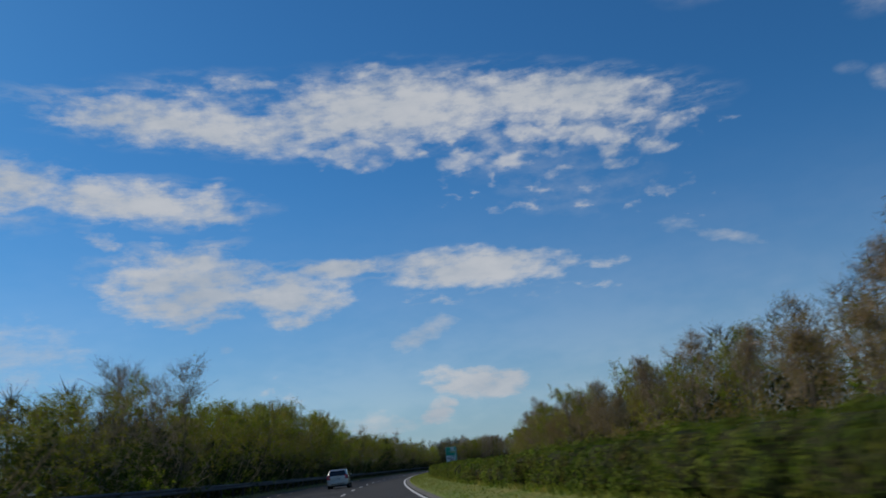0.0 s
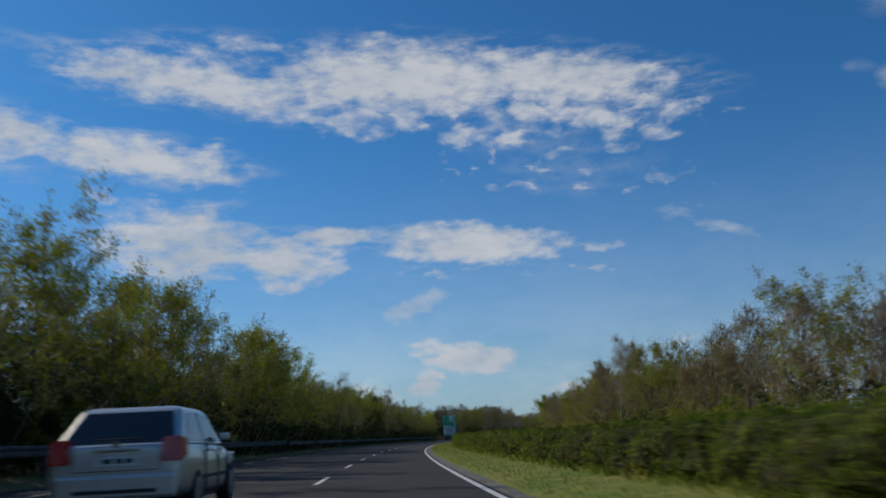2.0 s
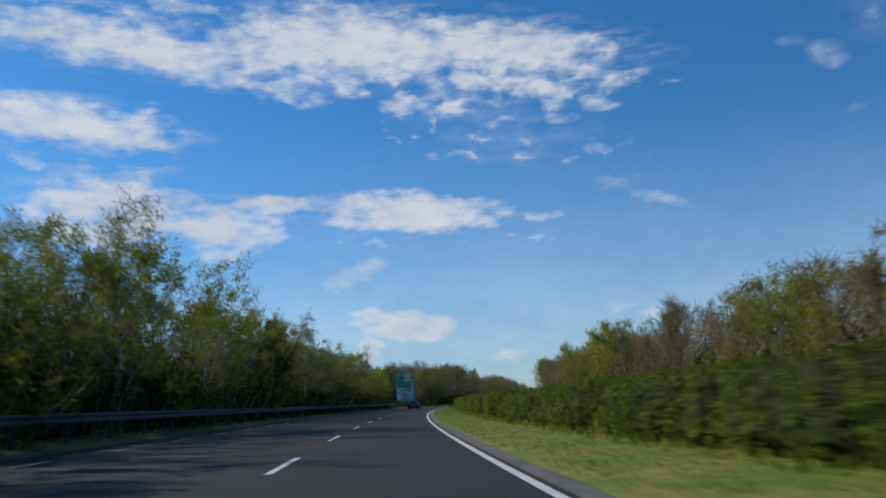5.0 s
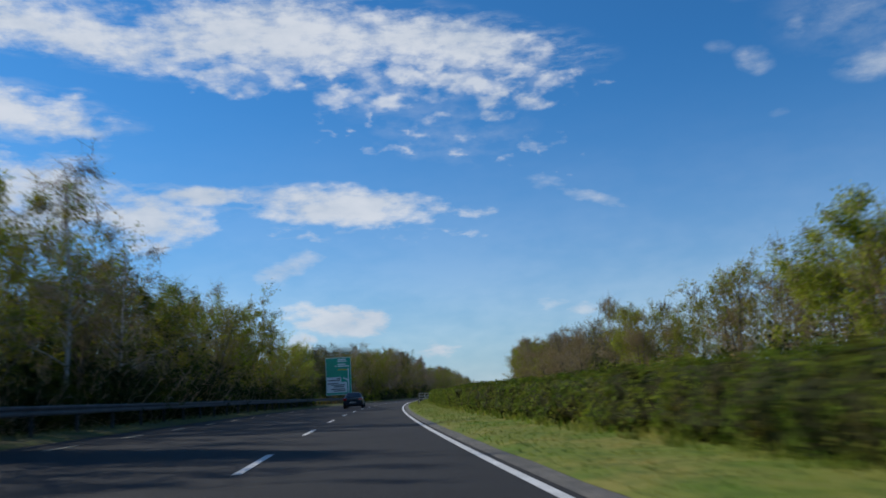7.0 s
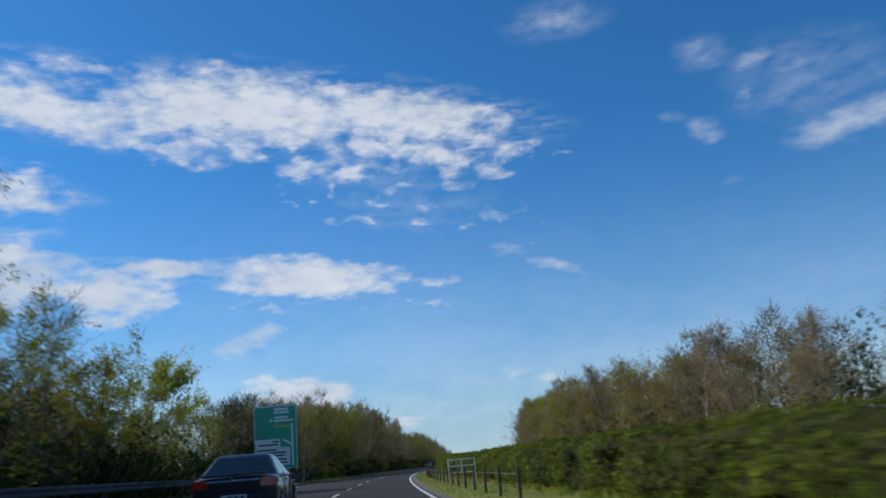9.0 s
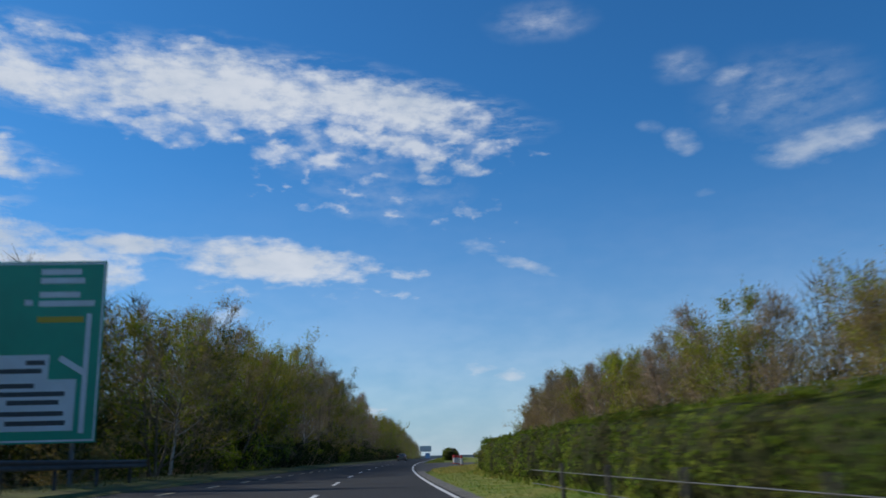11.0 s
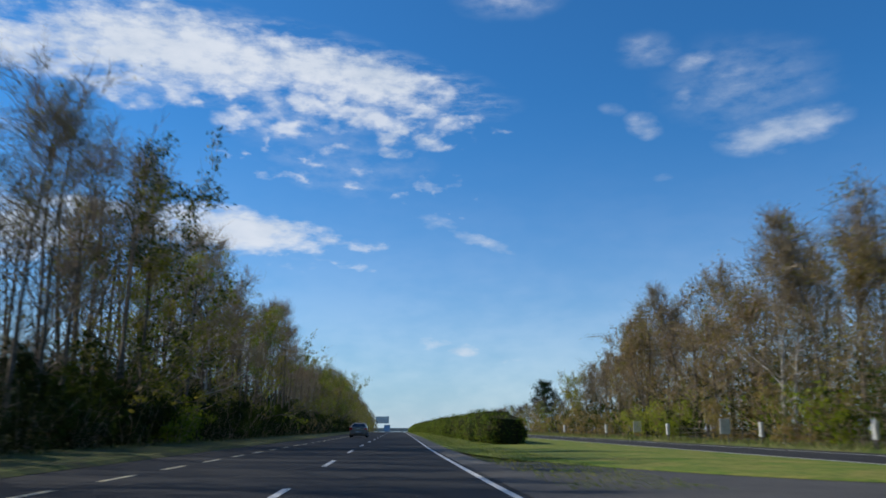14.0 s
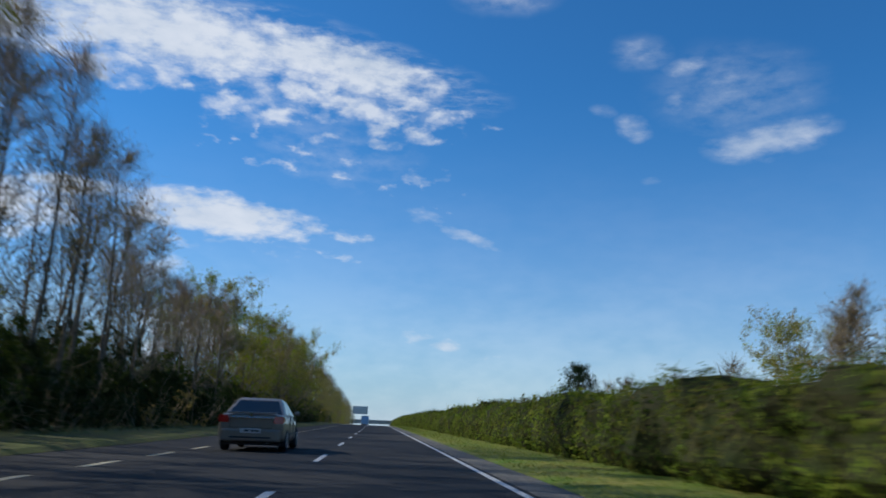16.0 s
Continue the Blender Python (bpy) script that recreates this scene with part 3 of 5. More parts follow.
def skeleton_of(rng, height, stems, limbs, subs, twigs, low, spread, steep, droop):
    big, mid, tips = [], [], []
    for k in range(stems):
        lean = rng.normal(0, 0.05 + 0.10 * (stems > 1), 2)
        h = height * (1 if k == 0 else rng.uniform(0.7, 0.98))
        pts, rad = grow(rng, (rng.normal(0, 0.25) * (stems > 1), rng.normal(0, 0.25) * (stems > 1), -0.5), (lean[0], lean[1], 1), h * .94 + 0.5,
                        0.011 * h + 0.01, 8, 0.045, 0.06)
        rad = np.maximum(rad * np.linspace(1, .35, len(rad)), .012)
        big += as_segs(pts, rad)
        for _ in range(limbs // stems):
            f = low + (0.98 - low) * rng.random() ** 0.9
            i = min(int(f * 8), 7)
            p = pts[i] + (pts[i + 1] - pts[i]) * (f * 8 - i)
            a = rng.uniform(0, 2 * np.pi)
            ln = height * spread * (0.45 + 0.9 * math.sin(math.pi * min(1, f + .12) * .86)) * (1.12 - f * .62) * rng.uniform(0.65, 1.15)
            q, qr = grow(rng, p, (math.cos(a), math.sin(a), steep * rng.uniform(0.5, 1.5)), ln, max(0.012, rad[i] * 0.42), 3, 0.16, 0.06)
            big += as_segs(q, qr)
            for _ in range(subs):
                g = rng.uniform(0.15, 1.0) * 2.99
                j = int(g)
                p2 = q[j] + (q[j + 1] - q[j]) * (g - j)
                w2 = unit(q[j + 1] - q[j]) + rng.normal(0, 0.65, 3) + np.array([0, 0, 0.3])
                b2, br = grow(rng, p2, w2, ln * rng.uniform(0.28, 0.55), max(0.007, qr[j] * 0.5), 2, 0.22, 0.04 - droop * 3)
                mid += as_segs(b2, br)
                for _ in range(twigs):
                    e = rng.uniform(0.1, 1.0) * 1.99
                    i3 = int(e)
                    p3 = b2[i3] + (b2[i3 + 1] - b2[i3]) * (e - i3)
                    w3 = unit(unit(b2[i3 + 1] - b2[i3]) + rng.normal(0, 0.6, 3) + np.array([0, 0, 0.25 - droop * 14]))
                    l3 = rng.uniform(0.4, 1.0) * (0.45 + height / 20)
                    tips.append((p3, w3, l3))
    return big, mid, tips


def twig_quads(rng, tips, width=0.013, shoots=2):
    """Slender tapering twigs."""
    p, w, l = (np.array([t[i] for t in tips]) for i in range(3))
    u = unit(np.cross(w, rng.normal(0, 1, w.shape))) * width
    e = p + w * l[:, None]
    # side shoots, finer still
    k = np.repeat(np.arange(len(p)), shoots)
    f = rng.uniform(.15, 1.0, (len(k), 1))
    o = p[k] + (e[k] - p[k]) * f
    w2 = unit(w[k] + rng.normal(0, .55, (len(k), 3)))
    v2 = unit(np.cross(w2, rng.normal(0, 1, w2.shape))) * width * .62
    e2 = o + w2 * l[k][:, None] * rng.uniform(.35, .8, (len(k), 1))
    fine = np.stack((o - v2, o + v2, e2 + v2 * .3, e2 - v2 * .3), 1)
    return np.concatenate((fine, np.stack((p - u, p + u, e + u * .3, e - u * .3), 1)))


def make_tree(seed, height, label, category="tree", leaf=LEAF_GREEN, bark=BARK, limbs=20, subs=5, twigs=5, leaves=2400, leaf_size=0.22,
              stems=1, low=0.12, spread=0.30, droop=0.0, steep=0.75, second=None, share=.4):
    """Stem or stems and limbs as the trunk; branches, twigs and loose leaves as the crown."""
    rng = np.random.default_rng(seed)
    leaves, leaf_size = int(leaves * 1.8), leaf_size * .74
    root = empty("tree")
    tagged(root, label, category)
    big, mid, tips = skeleton_of(rng, height, stems, limbs, subs, twigs, low, spread, steep, droop)
    tube_part("trunk", [(big, 5)], bark, root)
    idx = rng.integers(0, len(tips), leaves)
    p = np.array([tips[i][0] + tips[i][1] * tips[i][2] * rng.uniform(0.0, 1.1) for i in idx]) + rng.normal(0, 0.16, (leaves, 3))
    q = leaf_quads(rng, p, np.tile([0, 0, 0.5], (leaves, 1)), leaf_size * rng.uniform(0.55, 1.35, leaves))
    # leaves of the second colour hang together on some of the branches
    cut = (idx * 2654435761 % 997) / 997.0 < share if second else np.zeros(leaves, bool)
    plant_mesh("crown", [((mid, 3), 0)], [(twig_quads(rng, tips), 0), (q[~cut], 1), (q[cut], 2)], [TWIG], [leaf, second or leaf], root)
    return root


def make_shrub(seed, height, width, label, leaf, leaves=700, leaf_size=0.31, stems=10):
    """A bush: stems that fan out, and leaves round them."""
    rng = np.random.default_rng(seed)
    segs, tips = [], []
    for _ in range(stems):
        a, r = rng.uniform(0, 2 * np.pi), rng.uniform(0.05, 0.5)
        q, qr = grow(rng, (math.cos(a) * r * width * .5, math.sin(a) * r * width * .5, -0.2), (math.cos(a) * .8, math.sin(a) * .8, rng.uniform(.6, 1.6)),
                     height * rng.uniform(.65, 1.1), 0.025, 3, 0.16, 0.05)
        segs += as_segs(q, qr)
        for _ in range(7):
            g = rng.uniform(0.1, 1) * 2.99
            j = int(g)
            p = q[j] + (q[j + 1] - q[j]) * (g - j)
            w = unit(rng.normal(0, 1, 3) + np.array([math.cos(a) * .4, math.sin(a) * .4, .2]))
            l = rng.uniform(.4, 1.0) * height * .3
            segs.append((*p, *(p + w * l), 0.012, 0.004))
            tips.append((p, w, l))
    idx = rng.integers(0, len(tips), leaves)
    p = np.array([tips[i][0] + tips[i][1] * tips[i][2] * rng.uniform(0, 1.1) for i in idx]) + rng.normal(0, 0.16, (leaves, 3))
    p[:, 2] = np.maximum(p[:, 2], 0.03)
    q = leaf_quads(rng, p, unit(p - np.array([0, 0, height * .35])), leaf_size * rng.uniform(.6, 1.35, leaves), 0.7)
    root = empty("shrub")
    tube_part("branchwork", [(segs, 3)], TWIG, root)
    quad_part("foliage", q, leaf, root)
    return tagged(root, label, "shrub")


def make_pine(seed, height, label):
    rng = np.random.default_rng(seed)
    root = empty("tree")
    tagged(root, label, "pine tree")
    pts, rad = grow(rng, (0, 0, -0.5), (0, 0, 1), height + .5, 0.2, 8, 0.02, 0.08)
    segs, p = as_segs(pts, rad), []
    for _ in range(80):
        f = rng.uniform(0.25, 1.0)
        c = pts[min(int(f * 8), 7)]
        a = rng.uniform(0, 2 * np.pi)
        ln = height * .34 * math.sin(min(1, (1.08 - f) * 1.5) * 1.5) * rng.uniform(.7, 1.1) + .3
        q, qr = grow(rng, c, (math.cos(a), math.sin(a), .35), ln, .05, 3, .12, .08)
        segs += as_segs(q, qr)
        for _ in range(5):
            e = q[rng.integers(1, 4)]
            p.append(e + rng.normal(0, .42, (26, 3)))
    tube_part("trunk", [(segs, 5)], BARK, root)
    p = np.concatenate(p)
    quad_part("crown", leaf_quads(rng, p, np.tile([0, 0, .6], (len(p), 1)), 0.45 * rng.uniform(.6, 1.3, len(p)), 1.0), LEAF_PINE, root)
    return root


def left_height(s):
    return float(np.interp(s, (30, 60, 73, 90, 106, 137, 152, 164, 190, 220, 239, 247, 256, 263, 276, 292, 311, 332, 360, 390, 402, 410, 424, 446, 480, 500, 523, 540, 562, 640),
                           (5.6, 7.5, 9, 10, 11.3, 11.6, 10.4, 9.2, 11.2, 10.6, 8.8, 11.5, 11.6, 9.7, 10.7, 10.4, 8.2, 8.3, 9.2, 12.4, 13.4, 12.8, 14.4, 14.0, 15.4, 16, 15.6, 13, 12, 13.6)))


def right_height(s):
    return float(np.interp(s, (26, 65, 90, 121, 141, 154, 165, 175, 205, 230, 258, 273, 285, 297, 303, 312, 337, 366, 402, 418, 430, 445, 478, 496, 515, 528, 542),
                           (10.2, 9.4, 8.4, 9.5, 8.6, 10.3, 8.6, 9.8, 8.6, 10, 9.8, 7.2, 9.2, 8.8, 6, 7.5, 10.4, 10.8, 11.4, 11.2, 12.8, 13, 15, 14.6, 13.4, 10.8, 7)))


def scatter(protos, rng, rows, group, heights=None):
    """Plants along the road; rows of (s0, s1, spacing, d, jitter, smallest, largest, choice weights)."""
    used = set()
    for s0, s1, gap, d, jit, h0, h1, weights in rows:
        s = s0
        while s < s1:
            i = int(rng.choice(len(protos), p=np.array(weights) / sum(weights)))
            root, h = protos[i]
            k = rng.uniform(h0, h1) * (heights(s) if heights else 1.0) / h
            m = place(s + rng.uniform(-.35, .35) * gap, d + rng.uniform(-jit, jit), 0.3 if abs(d) > 19 else 0.0, rng.uniform(0, 360)) @ Matrix.Scale(k, 4)
            root["group"] = group
            if i not in used:
                root.matrix_basis = m
                used.add(i)
            else:
                c = copy_thing(root, pose(0, 0, 0))
                c.matrix_basis = m
            s += gap * rng.uniform(.75, 1.25)
    for i, (root, h) in enumerate(protos):
        if i not in used:
            for o in list(root.children_recursive) + [root]:
                bpy.data.objects.remove(o)


def thicket(name, label, rows, seed, mats, leaf_size, per, tall, heights=None):
    """Plants that cannot be told apart, deep in the wood: many thin stems and loose leaves in one mesh."""
    rng = np.random.default_rng(seed)
    segs, quads = [], []
    for s0, s1, gap, d, jit, h0, h1 in rows:
        s = s0
        while s < s1:
            h = rng.uniform(h0, h1) * (heights(s) if heights else 1.0)
            o = np.array(road(s + rng.uniform(-.4, .4) * gap, d + rng.uniform(-jit, jit), .1))
            pts, rad = grow(rng, o - np.array([0, 0, .4]), (rng.normal(0, .06), rng.normal(0, .06), 1), h * .95, .01 * h + .01, 4, .04, .05)
            segs += as_segs(pts, rad)
            for _ in range(12 if tall else 0):
                f = rng.uniform(.25, .98) * 3.99
                i, a = int(f), rng.uniform(0, 6.283)
                c = pts[i] + (pts[i + 1] - pts[i]) * (f - i)
                ln = h * .26 * (1.2 - f / 4)
                segs.append((*c, *(c + np.array([math.cos(a), math.sin(a), rng.uniform(.5, 1.3)]) * ln), .03, .008))
            t = rng.beta(1.6, 1.2, per)
            r = h * (.30 if tall else .42) * np.sin(np.pi * np.clip(t * .9 + .08, 0, 1)) * np.sqrt(rng.random(per))
            a = rng.uniform(0, 2 * np.pi, per)
            c = o + np.stack((np.cos(a) * r, np.sin(a) * r, t * h * 1.02), 1)
            q = leaf_quads(rng, c, np.tile([0, 0, .4], (per, 1)), leaf_size * rng.uniform(.6, 1.4, per), 1.0)
            quads.append((q, 1 + int(rng.integers(0, len(mats)))))
            if tall:
                # fine shoots through the crown
                m = 260
                t = rng.beta(2.2, 1.1, m)
                r = h * .30 * np.sin(np.pi * np.clip(t * .9 + .08, 0, 1)) * np.sqrt(rng.random(m))
                a = rng.uniform(0, 2 * np.pi, m)
                c = o + np.stack((np.cos(a) * r, np.sin(a) * r, t * h * 1.03), 1)
                w = unit(np.stack((np.cos(a) * .7, np.sin(a) * .7, np.full(m, .9)), 1) + rng.normal(0, .35, (m, 3))) * rng.uniform(.5, 1.3, (m, 1))
                u = unit(np.cross(w, rng.normal(0, 1, (m, 3)))) * .022
                quads.append((np.stack((c - u, c + u, c + w + u * .3, c + w - u * .3), 1), 0))
            s += gap * rng.uniform(.75, 1.25)
    ob = plant_mesh(name, [((segs, 4), 0)], quads, [BARK], mats)
    return tagged(ob, label, "trees" if tall else "undergrowth", kind="stuff")


RNG = np.random.default_rng(7)
left_trees = [
    (make_tree(1, 12, "deciduous tree with fresh green spring leaves beside the road", leaf=LEAF_GREEN, second=LEAF_OLIVE, share=.4, leaves=5200, leaf_size=.33, stems=3, limbs=27, low=.08, spread=.44), 12),
    (make_tree(2, 13, "thin grey tree with bare twigs and first buds", leaf=LEAF_OLIVE, leaves=380, leaf_size=.2, limbs=26, twigs=9, steep=1.0), 13),
    (make_tree(3, 12, "multi-stemmed tree with olive and green spring leaves", leaf=LEAF_OLIVE, second=LEAF_GREEN, leaves=5200, leaf_size=.32, stems=3, limbs=27, low=.08, spread=.44), 12),
    (make_tree(4, 14, "silver birch with white trunk and hanging bare twigs", leaf=LEAF_BROWN, bark=BIRCH_BARK, leaves=900, leaf_size=.2, limbs=24, twigs=10, droop=.07, spread=.24), 14),
    (make_tree(5, 12, "ivy-clad tree with dark green foliage", leaf=LEAF_DARK, second=LEAF_OLIVE, share=.3, leaves=4600, leaf_size=.32, stems=2, limbs=24, low=.05, spread=.40), 12),
    (make_tree(6, 13, "tree with brown buds and fine bare branches", leaf=LEAF_BROWN, second=LEAF_OLIVE, leaves=1500, leaf_size=.27, limbs=26, twigs=8, steep=.9), 13),
    (make_tree(7, 15, "tall slender tree with a bare trunk and brown twigs", leaf=LEAF_OLIVE, second=LEAF_BROWN, leaves=520, leaf_size=.2, limbs=20, low=.5, spread=.16, twigs=6, steep=1.2), 15),
    (make_tree(8, 15, "tall leaning tree with a dark bare trunk and few leaves", leaf=LEAF_BROWN, leaves=260, leaf_size=.18, limbs=16, low=.55, spread=.17, twigs=6, steep=1.1), 15)]
scatter(left_trees, RNG, [
    (6, 46, 4.6, -15.6, 1.0, .75, 1.05, (2, 1.5, 3, 0, 2, 2, 0, 0)), (44, 60, 5, -15, .5, 1.1, 1.3, (0, 1, 0, 0, 0, 0, 0, 0)), (60, 118, 4.4, -15.8, 1.0, .82, 1.0, (2, .8, 3.4, 0, 2.4, 1, .5, 0)),
    (118, 264, 4.8, -15.8, 1.0, .80, 1.0, (3, .5, 3.6, .4, 2.4, 1, .6, 0)), (264, 319, 4.2, -15.6, 1.0, .80, 1.0, (3, .8, 3.4, .3, 2.8, 1, 0, 0)),
    (350, 370, 5, -24, 1.0, .8, 1.0, (1, 1, 2, 0, 1, 2, 0, 0)),
    (370, 384, 3.8, -19, 1.0, .85, 1.0, (.5, 1.2, 1.6, .4, 1.2, 1.8, 3, 0)), (384, 404, 3.4, -16.2, 1.2, .84, 1.0, (.6, 1.0, 2.6, .4, 2.2, 1.8, 2.4, 1)),
    (404, 440, 3.2, -15.2, 1.0, .84, 1.0, (.8, .8, 3.2, 1.2, 2.0, 1.6, 2.6, 1)), (440, 560, 2.4, -15.0, .9, .72, 1.0, (.1, .5, .5, .5, .3, .8, 5, 7)), (560, 640, 5, -15.0, .9, .8, 1.0, (1, .5, 3, .2, .6, 2, 1, 1))],
    "trees along the near side of the road", left_height)


def birch(s, d, height, turn):
    root = make_tree(int(s), height, "silver birch with a white trunk and hanging twigs", leaf=LEAF_OLIVE, bark=BIRCH_BARK, leaves=600, leaf_size=.2, limbs=22, twigs=9, droop=.07, spread=.22)
    root.matrix_basis = place(s, d, 0, turn)


birch(247, -14.4, 12.2, 0)
birch(255, -14.6, 11.6, 80)
birch(190, -14.5, 11.4, 160)
birch(441.5, -14.2, 14.2, 40)
thicket("woodland", "thin trunks and mixed foliage deep in the near wood", [(10, 60, 4, -20, 1.6, .8, 1.1), (60, 300, 5, -20.5, 1.6, .75, .98), (300, 328, 4, -20, 1.4, .7, .9), (60, 300, 4.5, -26, 2.5, .75, .98), (120, 300, 6, -33, 3, .75, 1), (300, 330, 4.5, -26, 2.5, .7, .9),
        (366, 440, 3.4, -20.5, 1.6, .8, 1.0), (380, 440, 3.6, -25, 1.6, .8, 1.0), (396, 440, 4, -30, 2, .8, 1.0)], 71, (LEAF_OLIVE, LEAF_DARK, LEAF_BROWN, LEAF_DARK), .34, 480, True, left_height)
thicket("woodland", "tall thin dark trunks with bare crowns deep in the near wood", [(440, 560, 2.8, -19.0, 1.4, .7, .95), (440, 560, 3.6, -23.5, 2.0, .7, .92), (440, 560, 3.4, -30, 2.5, .55, .75), (560, 640, 3.2, -20, 1.6, .8, 1.0)], 75,
        (LEAF_OLIVE, LEAF_BROWN, LEAF_BROWN), .2, 130, True, left_height)
thicket("woodland", "distant roadside trees in olive and fresh green leaf", [(600, 960, 5, -16, 1.5, .85, 1.05), (640, 960, 6, -22, 3, .85, 1.1)], 76, (LEAF_OLIVE, LEAF_GREEN, LEAF_OLIVE, LEAF_BROWN), .34, 620, True, left_height)

right_trees = [
    (make_tree(21, 11, "tree with bare brown twigs and opening buds", leaf=LEAF_BROWN, leaves=1500, leaf_size=.26, limbs=26, twigs=9, steep=.9), 11),
    (make_tree(22, 11, "tree with olive-yellow spring leaves", leaf=LEAF_OLIVE, second=LEAF_LIME, share=.25, leaves=4600, leaf_size=.31, stems=2, limbs=24, low=.08, spread=.42), 11),
    (make_tree(23, 12, "slender birch with pale trunk and bare crown", leaf=LEAF_BROWN, bark=BIRCH_BARK, leaves=1000, leaf_size=.2, limbs=24, twigs=9, spread=.22, droop=.02, steep=1.1), 12),
    (make_tree(24, 11, "tree with fresh green and olive leaves", leaf=LEAF_GREEN, second=LEAF_OLIVE, leaves=4200, leaf_size=.31, stems=2, limbs=24, low=.06, spread=.33), 11),
    (make_tree(25, 11, "multi-stemmed tree with rusty brown catkins", leaf=LEAF_BROWN, second=LEAF_OLIVE, share=.25, leaves=2000, leaf_size=.28, stems=3, limbs=27, twigs=7), 11),
    (make_tree(26, 13, "tall slender tree with a bare trunk and grey-brown twigs", leaf=LEAF_BROWN, leaves=900, leaf_size=.2, limbs=30, low=.3, spread=.19, twigs=9, steep=1.3), 13)]
scatter(right_trees, RNG, [
    (26, 297, 4.8, 22.2, 1.1, .78, .98, (2.0, 2.2, .6, 1.0, 3, .6)),
    (316, 400, 4.6, 22.2, 1.1, .78, 1.0, (2.5, 1.4, .4, 1.2, 3, .8)),
    (400, 541, 3.5, 22.6, 1.1, .80, 1.0, (2.6, .7, .9, .4, 3.2, 3.4)), (299, 300, 9, 22.2, .1, 1.15, 1.2, (1, 0, 0, 0, 0, 0)), (153, 154, 9, 21.5, .1, 1.05, 1.08, (0, 0, 1, 0, 0, 0))],
    "trees beyond the far carriageway", right_height)
thicket("woodland", "thin trunks and brown foliage deep in the far wood", [(26, 297, 5, 27, 1.6, .85, 1.05), (26, 297, 4.5, 33, 2.5, .9, 1.1), (60, 297, 6, 41, 3, .9, 1.12),
        (318, 400, 4.8, 27, 1.6, .82, 1.02), (400, 545, 4.5, 27, 1.6, .8, 1.0), (345, 545, 4.5, 33, 2.5, .8, 1.02), (350, 545, 5, 40, 3, .8, 1.02), (26, 297, 4.5, 47, 3, .9, 1.1), (360, 545, 4.5, 47, 3, .75, .95)], 72,
        (LEAF_BROWN, LEAF_OLIVE, LEAF_BROWN), .28, 480, True, right_height)
thicket("woodland", "low distant trees and bushes in tan and olive spring leaf", [(548, 800, 5.5, 24, 2, 4.2, 6)], 77, (LEAF_OLIVE, LEAF_BROWN, LEAF_GREEN), .3, 420, True)

shrubs = [
    (make_shrub(41, 3.2, 3.0, "dense dark green shrub at the roadside", LEAF_DARK), 3.2),
    (make_shrub(42, 3.0, 3.0, "bramble and ivy thicket under the trees, coloured dark as shaded", LEAF_IVY_SHADED, leaf_size=.3), 3.0),
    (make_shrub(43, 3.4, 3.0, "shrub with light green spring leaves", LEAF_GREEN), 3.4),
    (make_shrub(44, 3.0, 3.0, "half-bare brown shrub under the trees", LEAF_BROWN, leaves=800), 3.0)]
scatter(shrubs, RNG, [
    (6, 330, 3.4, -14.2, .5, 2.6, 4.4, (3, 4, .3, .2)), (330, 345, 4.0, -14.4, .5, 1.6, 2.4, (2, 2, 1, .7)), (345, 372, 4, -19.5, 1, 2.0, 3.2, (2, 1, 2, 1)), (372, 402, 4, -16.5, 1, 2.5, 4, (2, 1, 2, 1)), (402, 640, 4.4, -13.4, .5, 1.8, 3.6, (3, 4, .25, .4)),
    (26, 400, 5.0, 20.8, .5, 2.2, 3.6, (1, 1, 1.6, 2)), (400, 560, 4.2, 21.2, .5, 2.4, 4.2, (1.2, 1.2, 1.8, 2)), (560, 760, 7, 21.5, .8, 2.4, 4.0, (1, .6, 2, 2))],
    "undergrowth along the road")
# the dark leaf colours here imitate deep shade under the backlit trees
thicket("undergrowth", "ivy and bramble undergrowth between the trunks, coloured dark as shaded", [(8, 60, 2.4, -17.6, .8, 3, 4.5), (60, 335, 2.2, -17.2, .8, 3.5, 6.5), (60, 335, 1.7, -14.6, .4, 1.6, 3.0), (60, 208, 2.0, -19.6, .7, 5, 8), (256, 330, 2.0, -19.6, .7, 4.5, 7), (366, 404, 1.8, -18.6, .8, 3, 5.5), (370, 440, 2.0, -22.4, 1, 4.5, 7.5), (392, 440, 2.0, -28, 1.5, 6, 9), (404, 640, 1.6, -14.4, .4, 1.8, 3.4), (440, 640, 2.0, -19, .8, 3.5, 5.6), (60, 335, 3.0, -22.5, 1.5, 5, 8), (60, 345, 2.2, -29, 1.5, 6, 9), (404, 760, 2.6, -29, 1.5, 4.5, 6.5),
        (404, 440, 2.4, -16.6, .8, 3.5, 7), (440, 760, 2.2, -16.4, .8, 3, 5.2), (404, 760, 2.8, -22.5, 1.5, 4, 6), (345, 404, 2.6, -23, 1.5, 3, 5)], 73, (LEAF_IVY_SHADED, LEAF_DARK, LEAF_IVY_SHADED), .36, 400, False)
thicket("undergrowth", "brown and green undergrowth between far trunks", [(26, 297, 2.8, 24.6, .8, 2.5, 4.5), (26, 297, 3.6, 30, 1.5, 4, 6),
        (318, 400, 2.6, 24.8, .8, 3, 6), (400, 548, 1.9, 24.8, .9, 3.5, 7), (318, 548, 2.4, 30, 1.5, 5, 9), (60, 297, 3.4, 37, 2, 5, 8), (335, 545, 3.4, 37, 2, 5, 8)], 74, (LEAF_BROWN, LEAF_DARK, LEAF_BROWN, LEAF_IVY_SHADED), .42, 220, False)
pine = make_pine(51, 14.6, "dark green pine standing above the hedges")
pine.matrix_basis = place(663, 40.0)
